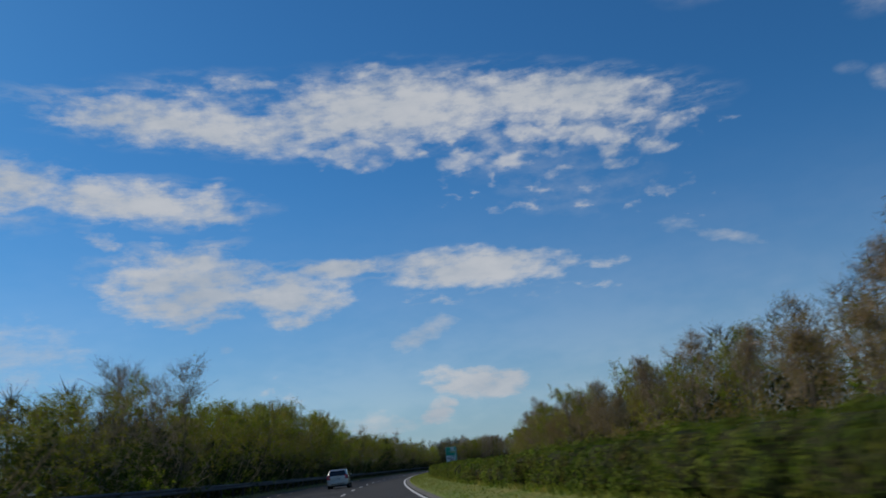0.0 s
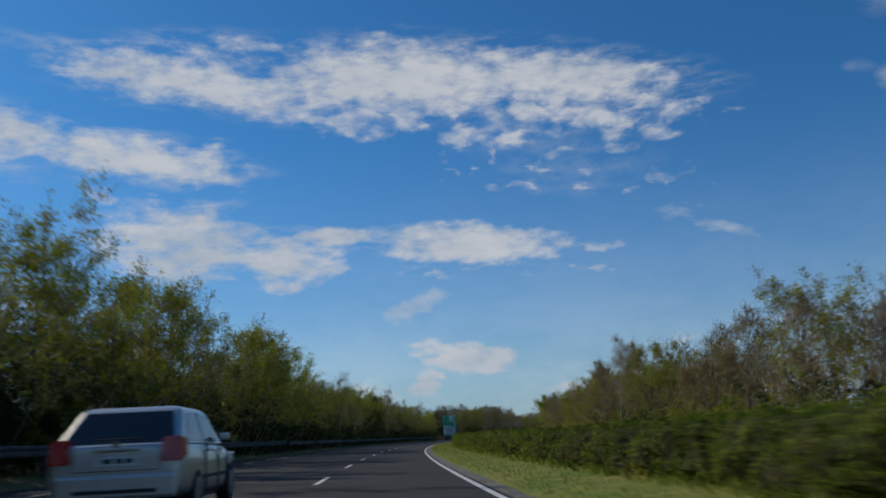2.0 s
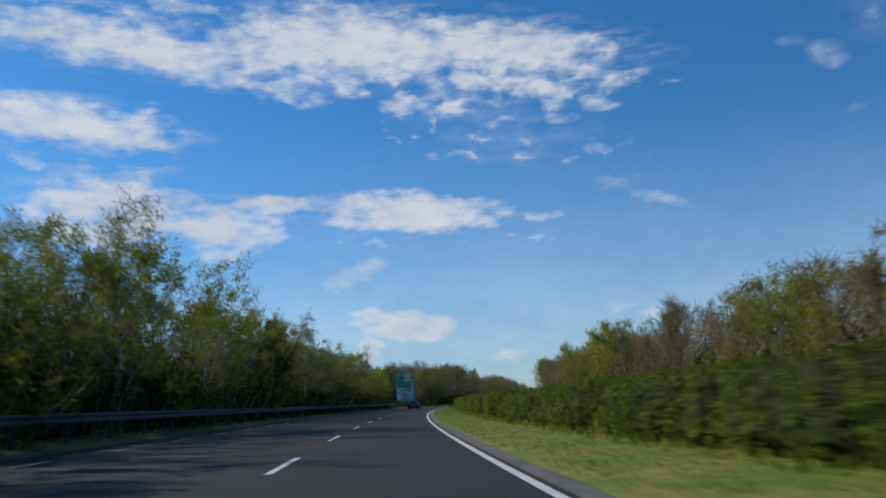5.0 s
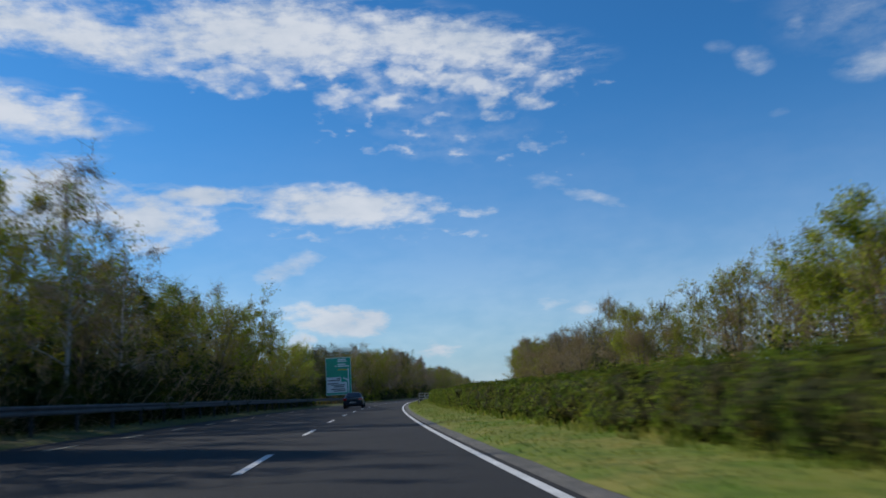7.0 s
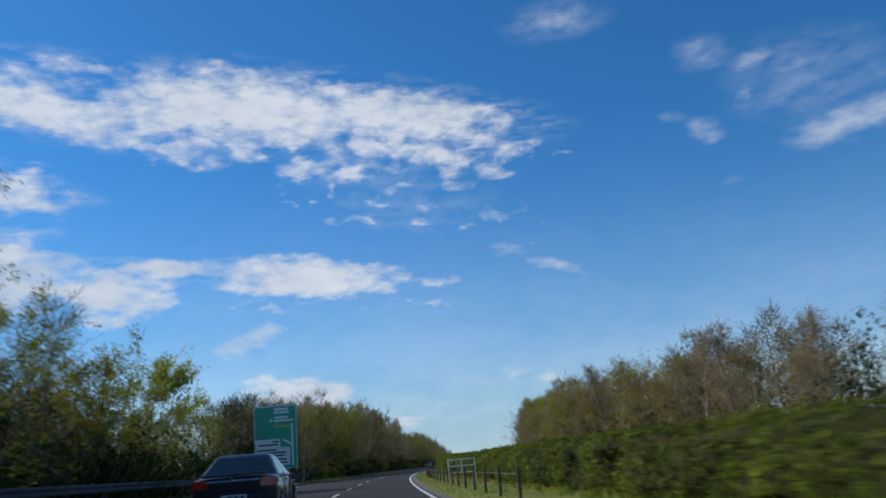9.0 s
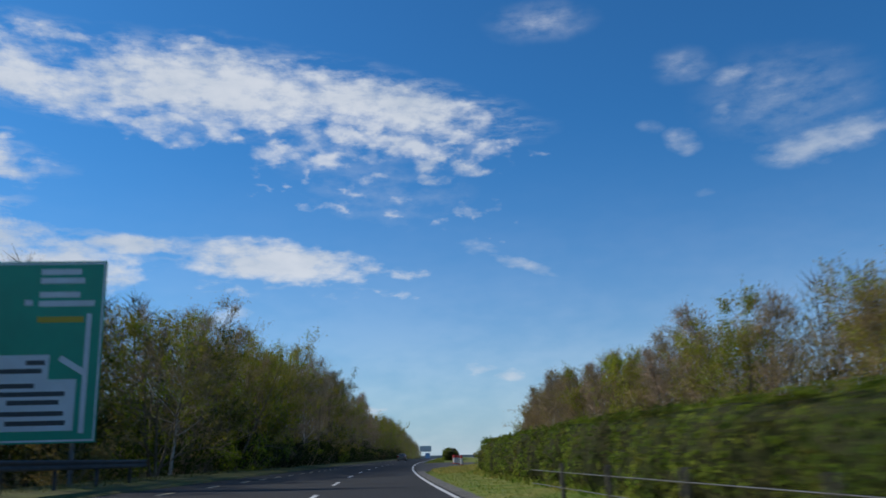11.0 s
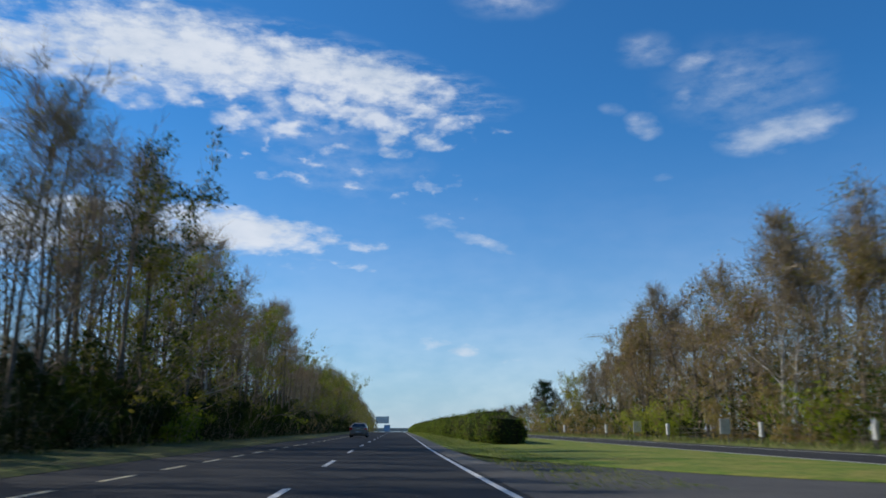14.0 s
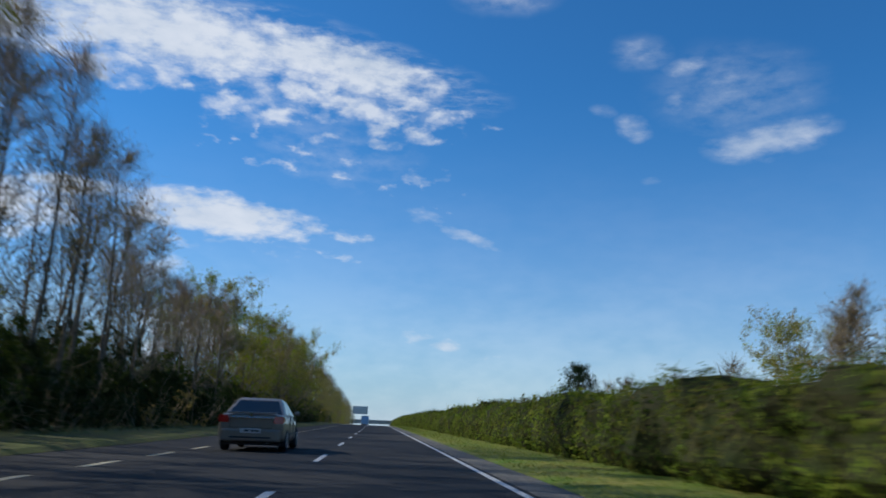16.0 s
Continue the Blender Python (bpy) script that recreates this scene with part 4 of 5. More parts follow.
yew = make_pine(56, 9.6, "narrow dark green conifer among the roadside trees")
yew.matrix_basis = place(232.5, -15.2) @ Matrix.Diagonal((.62, .62, 1, 1))
lime = make_tree(52, 9, "tree in bright lime-green spring leaf", leaf=LEAF_LIME, second=LEAF_GREEN, share=.3, leaves=5200, leaf_size=.3, stems=3, limbs=26, low=.1, spread=.44)
def leafy(seed, s, d, height):
    root = make_tree(seed, height, "round tree in full bright green spring leaf", leaf=LEAF_GREEN, second=LEAF_LIME, share=.6, leaves=5200, leaf_size=.3, stems=3, limbs=26, low=.1, spread=.42)
    root.matrix_basis = place(s, d, 0, seed * 50)


def green_bush(seed, s, d, height, width):
    root = make_shrub(seed, height, width, "tall bush in bright fresh green leaf by the fence", LEAF_LIME, leaves=2600, leaf_size=.24, stems=16)
    root.matrix_basis = place(s, d, 0.1)


leafy(57, 421.0, 21.8, 10.8)
leafy(59, 246.0, 21.6, 8.6)
leafy(60, 252.5, 21.8, 8.2)
leafy(58, 293.0, 22.4, 6.2)
green_bush(61, 496.0, 20.9, 4.4, 4.5)
green_bush(62, 503.5, 21.0, 4.0, 3.6)
leafy(53, 134.5, -15.0, 10.6)
leafy(54, 140.5, -15.4, 10.0)
leafy(55, 152.5, -15.2, 9.9)
lime.matrix_basis = place(324.5, -14.9, 0, 40) @ Matrix.Scale(1.0, 4)


# ---- clipped hedges in the median ----
def hedge(s0, s1, face, thick, top, density, label, ragged=1.0, leaf=.15):
    """A clipped hedge: an uneven inner body coloured as inner shade, and a skin of small leaves that stand off it."""
    rng = np.random.default_rng(int(s0) + 900)
    root = empty("hedge")
    tagged(root, label, "hedge")
    prof = [(0.10, 0.0), (-0.02, 0.25), (0.0, 0.55), (0.05, 0.85), (0.16, 1.0), (0.5, 1.03), (0.84, 1.0), (0.95, 0.85), (1.0, 0.4), (0.92, 0.0)]
    n = int((s1 - s0) / 0.5)
    verts, faces, w = [], [], len(prof)

    def skin(s, u, v, grow_out=0.0):
        t = top(s)
        bulge = ragged * (0.25 * noise.noise((s * 0.45, v * 0.9 + 5 * u, 1)) + 0.12 * noise.noise((s * 1.7, v * 3, 7 + u)))
        bulge -= 0.36 * max(0.0, 1 - abs(noise.noise((s * 0.42, v * 0.35, 4 + u))) / 0.13)
        endcap = min(1.0, (s - s0) / 0.8 + .35, (s1 - s) / 0.8 + .35)
        d = face + thick / 2 + (u - 0.5) * thick * endcap + (bulge + grow_out) * (1 if u > .5 else -1)
        return d, v * t + (0.06 * noise.noise((s * .8, u * 3, 3)) + grow_out * .6) * (v > .8)
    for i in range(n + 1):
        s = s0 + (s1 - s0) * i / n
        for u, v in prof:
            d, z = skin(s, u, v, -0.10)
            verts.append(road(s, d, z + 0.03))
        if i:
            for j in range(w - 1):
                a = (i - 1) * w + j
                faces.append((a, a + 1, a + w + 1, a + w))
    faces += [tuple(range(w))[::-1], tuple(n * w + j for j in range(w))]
    mesh_part("body", verts, faces, HEDGE_INNER_SHADE, root)
    count = int((s1 - s0) * density)
    cs, out, k = np.empty((count, 3)), np.empty((count, 3)), 0
    lens = np.array([math.hypot((prof[j + 1][0] - prof[j][0]) * thick, (prof[j + 1][1] - prof[j][1]) * 1.3) for j in range(5)])
    lens /= lens.sum()
    seg = rng.choice(5, count, p=lens)
    for i in range(count):
        s = rng.uniform(s0, s1)
        f = rng.random()
        (u0, v0), (u1, v1) = prof[seg[i]], prof[seg[i] + 1]
        u, v = u0 + (u1 - u0) * f, v0 + (v1 - v0) * f
        d, z = skin(s, u, v, rng.normal(-0.01, 0.07 * ragged))
        cs[i] = road(s, d, max(0.06, z + 0.03))
        th = np.interp(s, _s, _th)
        side = -1.0 if v < .9 else 0.0
        out[i] = (math.cos(th) * side, math.sin(th) * side, 0.35 if v < .9 else 1.0)
    # the end faces
    n_end = 900
    ends = np.empty((2 * n_end, 3))
    for i in range(2 * n_end):
        s = s0 if i < n_end else s1
        d, z = face + thick * rng.uniform(.12, .9), top(s) * rng.uniform(.02, 1.0)
        ends[i] = road(s + (.12 if i < n_end else -.12) + rng.normal(0, .12), d, z + .03)
    cs, out, count = np.concatenate((cs, ends)), np.concatenate((out, rng.normal(0, 1, ends.shape))), count + 2 * n_end
    tagged(quad_part("foliage", leaf_quads(rng, cs, out, leaf * rng.uniform(.6, 1.4, count), 0.6), HEDGE_LEAF, root), kind="stuff")
    return root


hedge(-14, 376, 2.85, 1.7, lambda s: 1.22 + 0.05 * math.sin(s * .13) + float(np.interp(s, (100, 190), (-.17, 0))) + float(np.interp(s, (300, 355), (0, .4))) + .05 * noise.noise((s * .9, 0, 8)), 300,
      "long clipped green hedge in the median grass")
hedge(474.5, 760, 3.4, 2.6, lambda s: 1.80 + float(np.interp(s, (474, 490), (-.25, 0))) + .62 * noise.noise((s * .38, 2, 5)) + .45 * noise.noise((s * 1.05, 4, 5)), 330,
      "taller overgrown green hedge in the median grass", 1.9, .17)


# ---- grass blades on the verges ----
def tufts(s0, s1, d0, d1, count, height, label, seed, mat=BLADE, edge=None):
    rng = np.random.default_rng(seed)
    s, d = rng.uniform(s0, s1, count), rng.uniform(d0, d1, count)
    if edge:
        keep = d > np.array([edge(a) + .1 for a in s])
        s, d = s[keep], d[keep]
        count = len(s)
    base = np.array([road(a, b, 0.05) for a, b in zip(s, d)])
    h = height * rng.uniform(.5, 1.3, count)[:, None]
    a = rng.uniform(0, 2 * np.pi, count)
    u = np.stack((np.cos(a), np.sin(a), 0 * a), 1) * (0.012 if height < .1 else 0.03)
    lean = np.concatenate((rng.normal(0, .35, (count, 2)), np.ones((count, 1))), 1) * h
    q = np.stack((base - u, base + u, base + u * .3 + lean, base - u * .3 + lean * .96), 1)
    ob = quad_part("grass", q, mat)
    return tagged(ob, label, "grass", kind="stuff")


tufts(-5, 385, 0.5, 2.9, 34000, 0.045, "short mown grass blades on the median", 61)
tufts(-5, 380, 2.5, 3.1, 6000, 0.17, "longer green grass at the foot of the hedge", 62)
tufts(440, 640, 0.95, 3.5, 20000, 0.045, "short mown grass blades on the median", 63)
tufts(378, 412.5, 1.0, 11.3, 26000, 0.11, "straw-coloured grass blades on the median tip", 64, STRAW_BLADE, edge=tip_edge)
tufts(60, 640, 17.0, 20.5, 14000, 0.3, "rough grass beyond the far carriageway", 65, ROUGH_BLADE)
tufts(60, 600, -13.6, -11.9, 12000, 0.25, "rough weeds and grass under the crash barrier, coloured as shaded", 66, SHADED_WEED_BLADE)


# ---- crash barrier, fences, posts ----
def crash_barrier(s0, s1, d, label):
    root = empty("crash_barrier", place((s0 + s1) / 2, d))
    inv = root.matrix_basis.inverted()
    prof = [(0, .64), (.04, .68), (.04, .74), (0, .78), (0, .82), (.04, .86), (.04, .92), (0, .96), (-.015, .96), (-.015, .64)]
    verts, faces, w = [], [], len(prof)
    n = int((s1 - s0) / 4)
    for i in range(n + 1):
        s = s0 + (s1 - s0) * i / n
        for o, z in prof:
            verts.append(inv @ road(s, d + o, z + .16))
        if i:
            for j in range(w):
                a, b = (i - 1) * w + j, (i - 1) * w + (j + 1) % w
                faces.append((a, b, b + w, a + w))
    mesh_part("rail", verts, faces, SHADED_STEEL, root)
    bm = bmesh.new()
    add_box(bm, -.06, .06, -.03, .03, -.3, 1.06, 0.008)
    post = part("post", bm, SHADED_STEEL, root)
    first = True
    s = s0 + 2
    while s < s1:
        ob = post if first else new("post", post.data)
        first = False
        ob.parent = root
        ob.matrix_basis = inv @ place(s, d - .10)
        s += 4.0
    return tagged(root, label, "crash barrier")


crash_barrier(4, 224, -12.0, "grey galvanised steel crash barrier on posts beside the road")
crash_barrier(224, 372, -12.0, "grey galvanised steel crash barrier on posts beside the road")


def post_fence(s0, s1, gap, d, height, mat, rails, label, wire=True, r=.045):
    root = empty("fence", place((s0 + s1) / 2, d))
    inv = root.matrix_basis.inverted()
    bm = bmesh.new()
    add_tube(bm, (0, 0, -.2), (0, 0, height), r, r * .9, 7)
    post = part("post", bm, mat, root)
    s, first = s0, True
    while s <= s1:
        ob = post if first else new("post", post.data)
        first = False
        ob.parent = root
        ob.matrix_basis = inv @ place(s, d)
        s += gap
    for z in rails:
        segs = []
        s = s0
        while s < s1 - .1:
            e = min(s + gap, s1)
            a, b = inv @ road(s, d, z), inv @ road(e, d, z)
            segs.append((*a, *b, .008 if wire else .03, .008 if wire else .03))
            s = e
        tube_part("wire" if wire else "rail", [(segs, 4)], STEEL if wire else mat, root)
    return tagged(root, label, "fence")


post_fence(291, 352, 3.05, 1.45, .78, DARK_POST, (.35, .62), "row of dark posts with wires on the median grass")
post_fence(396, 640, 3.0, 20.2, 1.0, DARK_POST, (.35, .65, .95), "dark post and wire fence before the far wood")


def marker_post(s, d):
    root = empty("marker_post", place(s, d, 0, 20))
    bm = bmesh.new()
    add_box(bm, -.05, .05, -.05, .05, -.2, .55, .006)
    part("post", bm, DARK_POST, root)
    bm = bmesh.new()
    add_box(bm, -.11, .11, -.07, .07, .5, 1.3, .012)
    part("cap", bm, PLASTIC_WHITE, root)
    return tagged(root, "slim roadside post with a white reflective cap", "marker post", "marker posts along the far verge")


for s in (403, 415, 427.6, 439, 450.2, 462, 473.4, 490, 509, 530, 561, 590):
    marker_post(s, 18.6)

def notice_board(s, d):
    board = empty("notice_board", place(s, d, 0, 25))
    bm = bmesh.new()
    add_box(bm, -.42, .42, -.02, .02, .62, 1.55, .01)
    part("panel", bm, PLASTIC_WHITE, board)
    for x in (-.3, .3):
        bm = bmesh.new()
        add_tube(bm, (x, .05, -.2), (x, .05, 1.5), .03, .03)
        part("post", bm, STEEL, board)
    tagged(board, "back of a small white board on two steel posts", "sign", "small boards along the far verge")


for s in (439.5, 458.5, 479.0, 498.5):
    notice_board(s, 18.7)


def bollard(s, d):
    root = empty("bollard", place(s, d))
    for name, mat, z0, z1, r in (("base", BLACK_RUBBER, 0.0, .02, .13), ("lower_band", PLASTIC_RED, .02, .12, .098),
                                 ("tube", PLASTIC_WHITE, .12, .66, .095), ("upper_band", PLASTIC_RED, .66, .90, .098)):
        bm = bmesh.new()
        add_tube(bm, (0, 0, z0), (0, 0, z1), r, r * (.9 if name == "base" else 1.0), 14)
        if name == "upper_band":
            add_tube(bm, (0, 0, z1), (0, 0, z1 + .03), r, r * .6, 14)
        part(name, bm, mat, root)
    return tagged(root, "round white bollard with red top and foot on asphalt", "bollard", "bollards closing the median gap")


for s, d in ((410.8, 4.35), (421.2, 4.55), (425.4, 4.75), (427.4, 4.55), (429.2, 4.4), (431.2, 4.4), (433.6, 4.4), (436.3, 4.45)):
    bollard(s, d)


# metal hurdle leaning by the hedge
hurdle = empty("metal_hurdle", place(313, 2.2, 0.05, 20))
for name, a, b in (("rail", (-.7, 0, .45), (.7, 0, .45)), ("rail", (-.7, 0, 1.05), (.7, 0, 1.05)), ("rail", (-.7, 0, .75), (.7, 0, .75)),
                   ("post", (-.7, 0, -.1), (-.7, 0, 1.1)), ("post", (.7, 0, -.1), (.7, 0, 1.1)), ("post", (0, 0, .45), (0, 0, 1.1))):
    bm = bmesh.new()
    add_tube(bm, a, b, .03, .03, 8)
    part(name, bm, PLASTIC_WHITE, hurdle)
tagged(hurdle, "small whitish tubular metal hurdle beside the hedge", "hurdle")


# ---- direction sign ----
def direction_sign(s, d, w, z0, z1):
    root = empty("direction_sign", place(s, d))
    h = z1 - z0

    def panel(name, x0, x1, a, b, y, mat, bevel=.0, parent=root):
        bm = bmesh.new()
        add_box(bm, x0 * w - w / 2, x1 * w - w / 2, y - .012, y, z1 - b * h, z1 - a * h, bevel)
        return part(name, bm, mat, parent)
    panel("panel", 0, 1, 0, 1, 0.0, SIGN_GREEN, .008)
    for x0, x1, a, b in ((.01, .99, .008, .018), (.01, .99, .982, .992), (.01, .022, .02, .98), (.978, .99, .02, .98)):
        panel("border", x0, x1, a, b, -.014, SIGN_WHITE)
    panel("arrow_shaft", .865, .905, .30, .95, -.014, SIGN_WHITE)
    bm = bmesh.new()
    add_box(bm, -.11, .11, -.028, -.016, -.55, .55)
    bmesh.ops.transform(bm, matrix=pose((.78 - .5) * w, 0, z1 - .585 * h, 0, -58, 0), verts=bm.verts)
    part("arrow_branch", bm, SIGN_WHITE, root)
    panel("white_field", .03, .60, .525, .66, -.014, SIGN_WHITE)
    panel("white_field", .03, .82, .66, .935, -.0145, SIGN_WHITE)
    # lettering too small to read: plain bars
    for x0, x1, a, mat in ((.48, .80, .045, SIGN_WHITE), (.48, .83, .095, SIGN_WHITE), (.48, .80, .175, SIGN_WHITE), (.48, .92, .225, SIGN_WHITE),
                           (.48, .84, .315, SIGN_YELLOW)):
        panel("lettering_bar", x0, x1, a, a + .032, -.016, mat)
    panel("plane_mark", .37, .43, .22, .25, -.016, SIGN_WHITE)
    for x0, x1, a in ((.42, .57, .555), (.10, .55, .60), (.06, .50, .68), (.20, .74, .725), (.30, .70, .77), (.20, .74, .83), (.30, .76, .88)):
        panel("lettering_bar", x0, x1, a, a + .026, -.019, SIGN_BLACK)
    for x in (-.32, .32):
        bm = bmesh.new()
        add_tube(bm, (x * w, .12, -.3), (x * w, .12, z1 - .3), .09, .09, 10)
        part("post", bm, STEEL, root)
    for q in (.2, .5, .8):
        bm = bmesh.new()
        add_box(bm, -.46 * w, .46 * w, .005, .06, z1 - q * h - .04, z1 - q * h + .04)
        part("brace", bm, STEEL, root)
    return tagged(root, "large green and white road direction sign on two posts", "road sign")


direction_sign(366, -14.6, 4.7, 1.75, 8.6)


# ---- far overbridge, gantry sign and lorry ----
def overbridge(s):
    root = empty("bridge", place(s, 4))
    top = -lie(s) - .15
    bm = bmesh.new()
    add_box(bm, -60, 60, -5, 5, top - 1.3, top, .05)
    part("deck", bm, CONCRETE, root)
    for y in (-5, 4.8):
        bm = bmesh.new()
        add_box(bm, -60, 60, y, y + .2, top + .004, top + .9)
        part("parapet", bm, CONCRETE, root)
    for x in (-26, 4, 30):
        bm = bmesh.new()
        add_box(bm, x - .6, x + .6, -4, 4, -.5, top - 1.3, .05)
        part("pier", bm, CONCRETE, root)
    return tagged(root, "pale concrete road bridge across both carriageways", "bridge")


overbridge(980)
gantry = empty("gantry_sign", place(930, -9.5))
bm = bmesh.new()
add_tube(bm, (-3.2, 0, -.3), (-3.2, 0, 13.5), .2, .16)
part("post", bm, STEEL, gantry)
bm = bmesh.new()
add_box(bm, -3.4, 4.4, -.15, .15, 9.6, 13.6, .03)
part("panel", bm, PLASTIC_WHITE, gantry)
tagged(gantry, "distant grey sign board on a steel post", "road sign")


def wheel(parent, x, y, r, w, side):
    bm = bmesh.new()
    add_tube(bm, (x, y, r), (x + side * w, y, r), r, r, 28)
    bmesh.ops.bevel(bm, geom=[e for e in bm.edges if len(e.link_faces) == 2 and any(len(f.verts) > 6 for f in e.link_faces)], offset=.03, segments=2, affect="EDGES")
    t = part("wheel", bm, BLACK_RUBBER, parent, smooth=False)
    bm = bmesh.new()
    xo = x + side * w
    add_tube(bm, (xo - side * .01, y, r), (xo + side * .004, y, r), r * .66, r * .62, 24)
    for k in range(7):
        a = k * 2 * math.pi / 7
        m = Matrix.Translation((xo + side * .008, y, r)) @ Matrix.Rotation(a, 4, "X")
        add_box(bm, -.006, .006, -.03, .03, .04, r * .6, 0, m)
    part("rim", bm, RIM, t)
    return t


def loft(rings, close=True):
    bm = bmesh.new()
    vs = [[bm.verts.new(p) for p in r] for r in rings]
    n = len(rings[0])
    for i in range(1, len(vs)):
        for j in range(n if close else n - 1):
            bm.faces.new((vs[i - 1][j], vs[i - 1][(j + 1) % n], vs[i][(j + 1) % n], vs[i][j]))
    bm.faces.new(vs[0][::-1])
    bm.faces.new(vs[-1])
    bmesh.ops.recalc_face_normals(bm, faces=bm.faces)
    return bm


def glass_panel(name, corners, mat, parent, inset=.06, lift=.008, label=""):
    """A pane set a little proud of the four corners' face."""
    c = [Vector(p) for p in corners]
    mid = sum(c, Vector()) / 4
    n = (c[1] - c[0]).cross(c[3] - c[0]).normalized()
    q = [p + (mid - p).normalized() * inset for p in c]
    bm = bmesh.new()
    lo, hi = [bm.verts.new(p - n * .004) for p in q], [bm.verts.new(p + n * lift) for p in q]
    bm.faces.new(hi)
    bm.faces.new(lo[::-1])
    for j in range(4):
        bm.faces.new((lo[j], lo[(j + 1) % 4], hi[(j + 1) % 4], hi[j]))
    bmesh.ops.recalc_face_normals(bm, faces=bm.faces)
    return part(name, bm, mat, parent, label)


def make_car(label, paint, length, width, height, deck, belt, tail, roof_back, roof_front, hood, wheel_r, lamp, chrome_bar=False, roof_width=.70):
    """A car with its rear at y = 0: body, cabin, panes, lamps, plate, wheels, mirrors."""
    root = empty("car")
    hw = width / 2
    st = [(0.0, .93, .34, belt - deck * .9), (.03, .985, .25, belt - deck * .4), (.25, 1.0, .22, belt), (.9, 1.0, .22, belt), (1.9, 1.0, .2, belt - .01),
          (length - 1.75, 1.0, .2, belt - .03), (length - 1.1, .99, .2, hood), (length - .45, .95, .22, hood - .08), (length - .12, .86, .28, hood - .2), (length, .70, .34, hood - .34)]
    rings = []
    for y, k, zb, zt in st:
        w = hw * k
        pts = [(w * .90, zb), (w * .985, zb + .10), (w, zb + (zt - zb) * .45), (w * .985, zb + (zt - zb) * .75), (w * .93, zt - .03), (w * .84, zt)]
        ring = [(px, y, pz) for px, pz in pts] + [(-px, y, pz) for px, pz in pts[::-1]]
        rings.append(ring)
    body = part("body", loft(rings), paint, root, smooth=True)
    mod = body.modifiers.new("round", "SUBSURF")
    mod.levels = mod.render_levels = 2
    # cabin
    wb, wt = hw * .94, hw * roof_width
    y0, y1, y2, y3 = tail, roof_back, roof_front, length - 1.35
    zb, zr = belt - .04, height
    lowr = [(-wb, y0, zb), (wb, y0, zb), (wb * 1.0, y3, zb - .02), (-wb * 1.0, y3, zb - .02)]
    up = [(-wt, y1, zr - .05), (wt, y1, zr - .05), (wt, y2, zr - .06), (-wt, y2, zr - .06)]
    bm = bmesh.new()
    a, b = [bm.verts.new(p) for p in lowr], [bm.verts.new(p) for p in up]
    crown = [bm.verts.new((x * .86, y + (.12 if i < 2 else -.2), zr)) for i, (x, y, z) in enumerate(up)]
    for lo, hi in ((a, b), (b, crown)):
        for j in range(4):
            bm.faces.new((lo[j], lo[(j + 1) % 4], hi[(j + 1) % 4], hi[j]))
    bm.faces.new(crown)
    bmesh.ops.recalc_face_normals(bm, faces=bm.faces)
    cabin = part("cabin", bm, paint, root)
    mod = cabin.modifiers.new("round", "BEVEL")
    mod.width, mod.segments, mod.limit_method, mod.angle_limit = .05, 3, "ANGLE", radians(20)
    L3 = lambda p, q, t: tuple(p[i] + (q[i] - p[i]) * t for i in range(3))
    glass_panel("rear_window", (lowr[0], lowr[1], up[1], up[0]), CAR_GLASS, root, .10)
    glass_panel("windscreen", (lowr[2], lowr[3], up[3], up[2]), CAR_GLASS, root, .08)
    for sgn, (i, j) in ((1, (1, 2)), (-1, (3, 0))):
        cuts = (.10, .50, .93) if sgn > 0 else (.07, .50, .90)
        for u, v in zip(cuts, cuts[1:]):
            glass_panel("side_window", (L3(lowr[i], lowr[j], u), L3(lowr[i], lowr[j], v), L3(up[i], up[j], v), L3(up[i], up[j], u)), CAR_GLASS, root, .07)
    # lamps at the rear corners
    for sgn in (-1, 1):
        bm = bmesh.new()
        x0, x1, za, zb2 = lamp
        lean = max(0.0, zb2 - belt) * .9
        low = [(x0 * hw, -.030, za), (x1 * hw, -.012, za), (1.008 * hw, .26, za + .05), (x0 * hw, .26, za + .05)]
        high = [((x0 + .03) * hw, lean * .5 - .02, zb2), (x1 * hw - lean * .4, lean * .6, zb2), (1.0 * hw - lean * .4, .34, zb2 - .03), ((x0 + .03) * hw, .34, zb2 - .03)]
        vs = [bm.verts.new(p) for p in low + high]
        for f in ((3, 2, 1, 0), (4, 5, 6, 7), (0, 1, 5, 4), (1, 2, 6, 5), (2, 3, 7, 6), (3, 0, 4, 7)):
            bm.faces.new([vs[q] for q in f])
        bmesh.ops.bevel(bm, geom=list(bm.edges), offset=.022, segments=2, affect="EDGES")
        if sgn < 0:
            bmesh.ops.transform(bm, matrix=Matrix.Scale(-1, 4, (1, 0, 0)), verts=bm.verts)
            bmesh.ops.reverse_faces(bm, faces=bm.faces)
        bmesh.ops.recalc_face_normals(bm, faces=bm.faces)
        part("tail_lamp", bm, TAIL_RED, root, "red tail lamp")
        bm = bmesh.new()
        add_box(bm, .62 * hw, .9 * hw, length - .3, length - .02, hood - .28, hood - .12, .03)
        if sgn < 0:
            bmesh.ops.transform(bm, matrix=Matrix.Scale(-1, 4, (1, 0, 0)), verts=bm.verts)
            bmesh.ops.reverse_faces(bm, faces=bm.faces)
        part("headlamp", bm, LAMP_CLEAR, root)
        bm = bmesh.new()
        add_box(bm, sgn * hw * 1.0 - .02, sgn * hw * 1.0 + sgn * .14, length - 1.80, length - 1.68, belt - .01, belt + .10, .035)
        bmesh.ops.recalc_face_normals(bm, faces=bm.faces)
        part("wing_mirror", bm, paint, root)
    bm = bmesh.new()
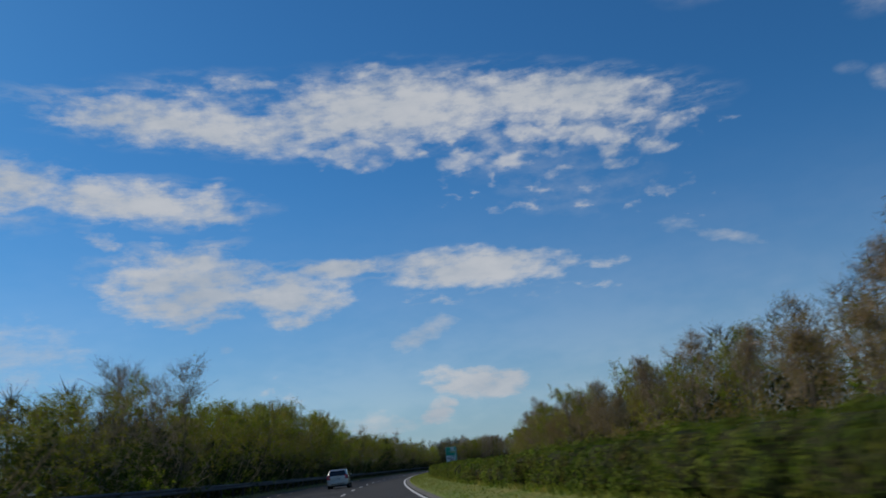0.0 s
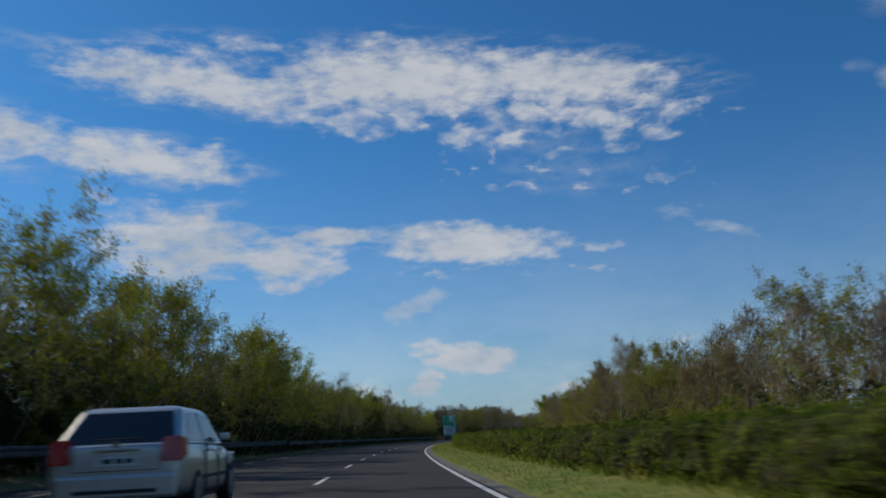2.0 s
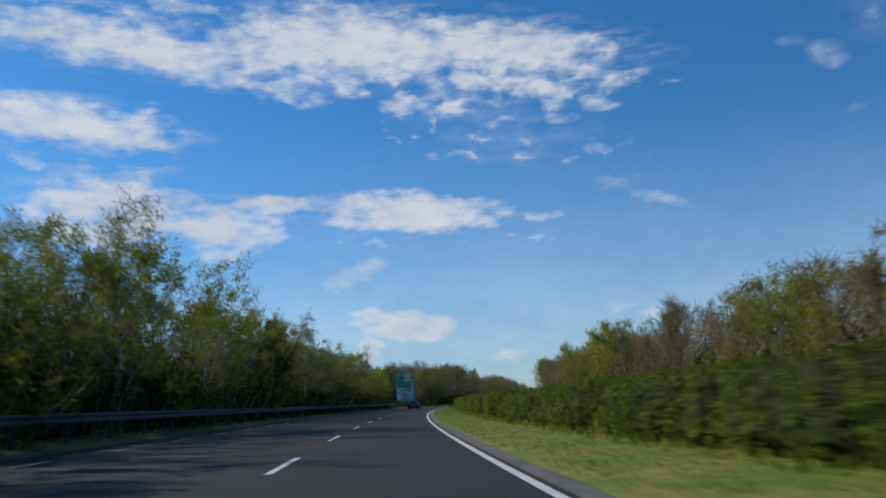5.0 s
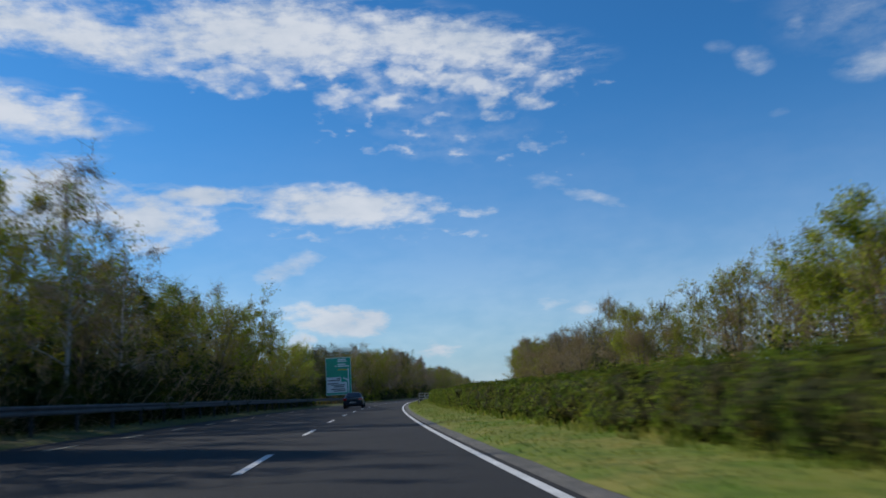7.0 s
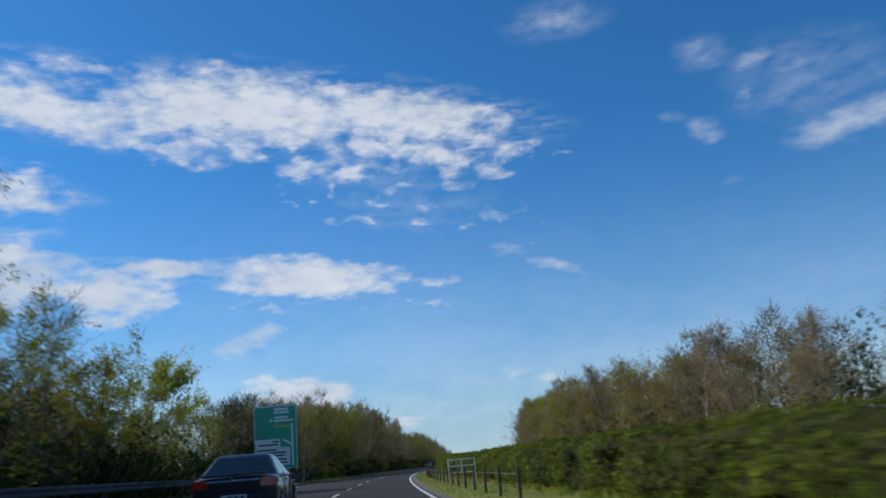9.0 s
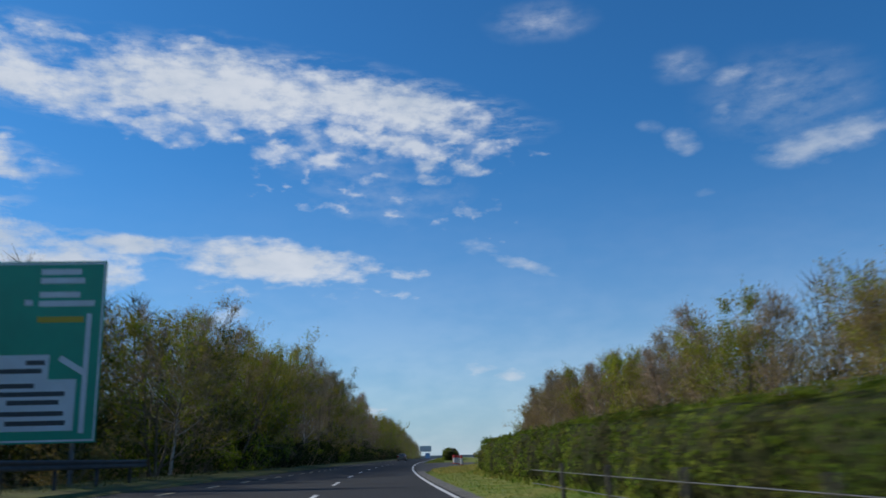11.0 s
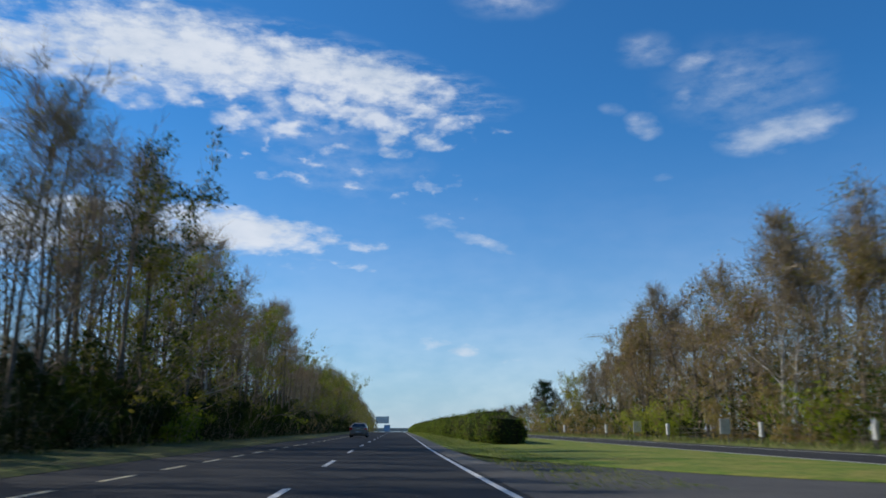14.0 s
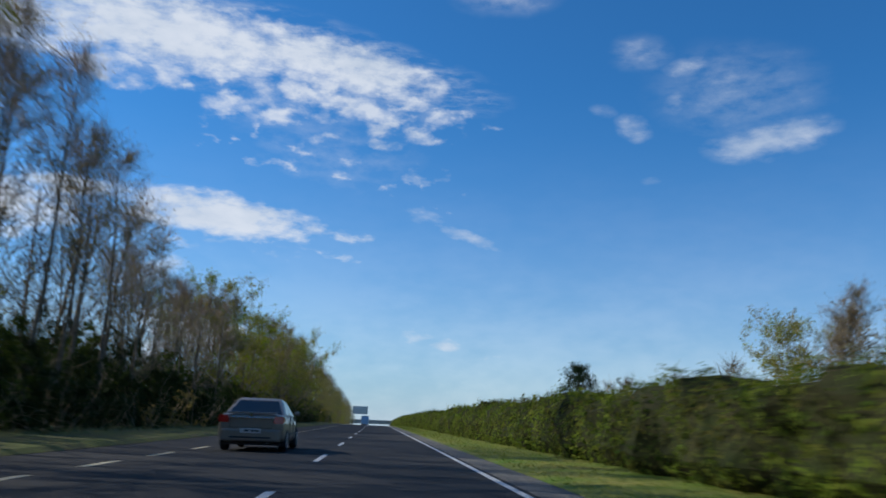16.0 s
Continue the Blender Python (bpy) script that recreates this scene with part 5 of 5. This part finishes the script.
    add_box(bm, -hw * .9, hw * .9, -.035, .12, .28, .60, .05)
    part("bumper", bm, paint, root)
    bm = bmesh.new()
    add_box(bm, -hw * .62, hw * .62, -.045, -.02, .36, .41, .008)
    part("bumper_trim", bm, BLACK_TRIM, root)
    zp = .50 if chrome_bar else .70
    bm = bmesh.new()
    add_box(bm, -.27, .27, -.050 if chrome_bar else -.030, -.006, zp, zp + .12, .004)
    plate = part("number_plate", bm, PLASTIC_WHITE, root)
    for x0, x1 in ((-.16, -.04), (.0, .1), (.13, .22)):
        bm = bmesh.new()
        add_box(bm, x0, x1, -.054 if chrome_bar else -.034, -.031, zp + .03, zp + .09)
        part("plate_bar", bm, SIGN_BLACK, plate)
    wide = hw * .62 if chrome_bar else .29
    bm = bmesh.new()
    add_box(bm, -wide, wide, -.06, .0, .885, .925, .01)
    part("boot_handle", bm, CHROME if chrome_bar else paint, root)
    if chrome_bar:
        bm = bmesh.new()
        add_box(bm, -hw * .74, hw * .74, .0, .16, belt - .012, belt + .035, .015)
        part("boot_spoiler", bm, paint, root)
    # seams of the boot lid, wiper, door seams, handles and side mouldings
    for x0, x1, z0, z1 in ((-hw * .64, hw * .64, .635, .645), (-hw * .645, -hw * .635, .645, belt - .06), (hw * .635, hw * .645, .645, belt - .06)):
        bm = bmesh.new()
        add_box(bm, x0, x1, -.012, .02, z0, z1)
        part("lid_seam", bm, BLACK_TRIM, root)
    zc = belt + .02
    bm = bmesh.new()
    add_box(bm, -.28, .28, tail - .06, tail - .03, zc, zc + .025, .006)
    part("rear_wiper", bm, BLACK_TRIM, root)
    for sgn in (-1, 1):
        xa, xb = sorted((sgn * hw * .985, sgn * (hw + .012)))
        bm = bmesh.new()
        add_box(bm, xa, xb, 1.25, length - 1.25, .46, .51, .006)
        part("side_moulding", bm, BLACK_TRIM, root)
        for y in (length * .36, length * .56):
            bm = bmesh.new()
            add_box(bm, xa, xb + .01, y, y + .16, belt - .17, belt - .13, .008)
            part("door_handle", bm, paint, root)
        for y in (length * .33, length * .55, length * .72):
            bm = bmesh.new()
            add_box(bm, xa, xb - .004 if sgn > 0 else xb, y, y + .012, .3, belt - .06)
            part("door_seam", bm, BLACK_TRIM, root)
    bm = bmesh.new()
    add_tube(bm, (0, -.03, .97), (0, .01, .97), .05, .05, 16)
    part("badge", bm, CHROME, root)
    bm = bmesh.new()
    add_tube(bm, (hw * .5, -.02, .24), (hw * .5, .25, .24), .03, .03, 12)
    part("exhaust", bm, STEEL, root)
    for y in (.85, length - .85):
        for sgn in (-1, 1):
            wheel(root, sgn * (hw - .20), y, wheel_r, .21, sgn)
    bm = bmesh.new()
    add_box(bm, -hw * .85, hw * .85, .3, length - .3, .18, .3)
    part("underbody", bm, BLACK_TRIM, root)
    return tagged(root, label, "car")


def lorry(s, d):
    """A box lorry seen from behind: body, two rear doors, lamps, bumper, cab and wheels."""
    root = empty("lorry", place(s, d))
    bm = bmesh.new()
    add_box(bm, -1.25, 1.25, 0, 8.6, 1.05, 3.75, .04)
    part("box_body", bm, PLASTIC_WHITE, root)
    for x0, x1 in ((-1.2, -.015), (.015, 1.2)):
        bm = bmesh.new()
        add_box(bm, x0, x1, -.04, -.002, 1.15, 3.65, .015)
        part("rear_door", bm, BLUE_TRUCK, root, "pale blue rear door")
    bm = bmesh.new()
    add_box(bm, -1.2, 1.2, 8.9, 11.0, .6, 3.1, .12)
    part("cab", bm, BLUE_TRUCK, root)
    bm = bmesh.new()
    add_box(bm, -1.2, 1.2, -.05, .12, .5, .72, .02)
    part("bumper", bm, BLACK_TRIM, root)
    bm = bmesh.new()
    add_box(bm, -.45, .45, .1, 10.6, .62, 1.046)
    part("chassis", bm, BLACK_TRIM, root)
    for x in (-1.1, .8):
        bm = bmesh.new()
        add_box(bm, x, x + .3, -.08, -.045, .82, .98, .01)
        part("tail_lamp", bm, TAIL_RED, root)
    for y in (1.6, 2.9, 9.8):
        for sgn in (-1, 1):
            wheel(root, sgn * .92, y, .5, .3, sgn)
    return tagged(root, "white and pale blue box lorry far ahead on the road", "lorry")


lorry(775, -5.0)
silver = make_car("silver compact hatchback in the slow lane", SILVER, 4.18, 1.71, 1.47, .06, 1.0, .06, .62, 2.15, .92, .31, (.66, .985, .73, 1.05), roof_width=.78)
silver.matrix_basis = place(71.4, -5.42) @ Matrix.Scale(1.04, 4)
dark = make_car("dark blue-grey saloon in the slow lane", DARK_BLUE, 4.83, 1.86, 1.49, .08, 1.02, .55, 1.35, 2.55, .95, .34, (.60, .975, .76, .95), True, roof_width=.66)
dark.matrix_basis = place(291.0, -4.75)
third = make_car("warm grey saloon in the slow lane", GREY_BEIGE, 4.6, 1.78, 1.46, .06, 1.02, .62, 1.4, 2.45, .93, .32, (.66, .98, .76, .96), True)
third.matrix_basis = place(513.2, -5.55)


# telegraph pole in the clearing behind the sign
pole = empty("telegraph_pole", place(388, -31, .2, 25))
bm = bmesh.new()
add_tube(bm, (0, 0, -.3), (0, 0, 8.2), .13, .1, 10)
part("pole", bm, DARK_POST, pole)
for z in (7.2, 7.8):
    bm = bmesh.new()
    add_box(bm, -1.0, 1.0, -.06, .06, z, z + .12, .01)
    part("crossarm", bm, DARK_POST, pole)
tagged(pole, "dark wooden telegraph pole with two crossarms", "utility pole")
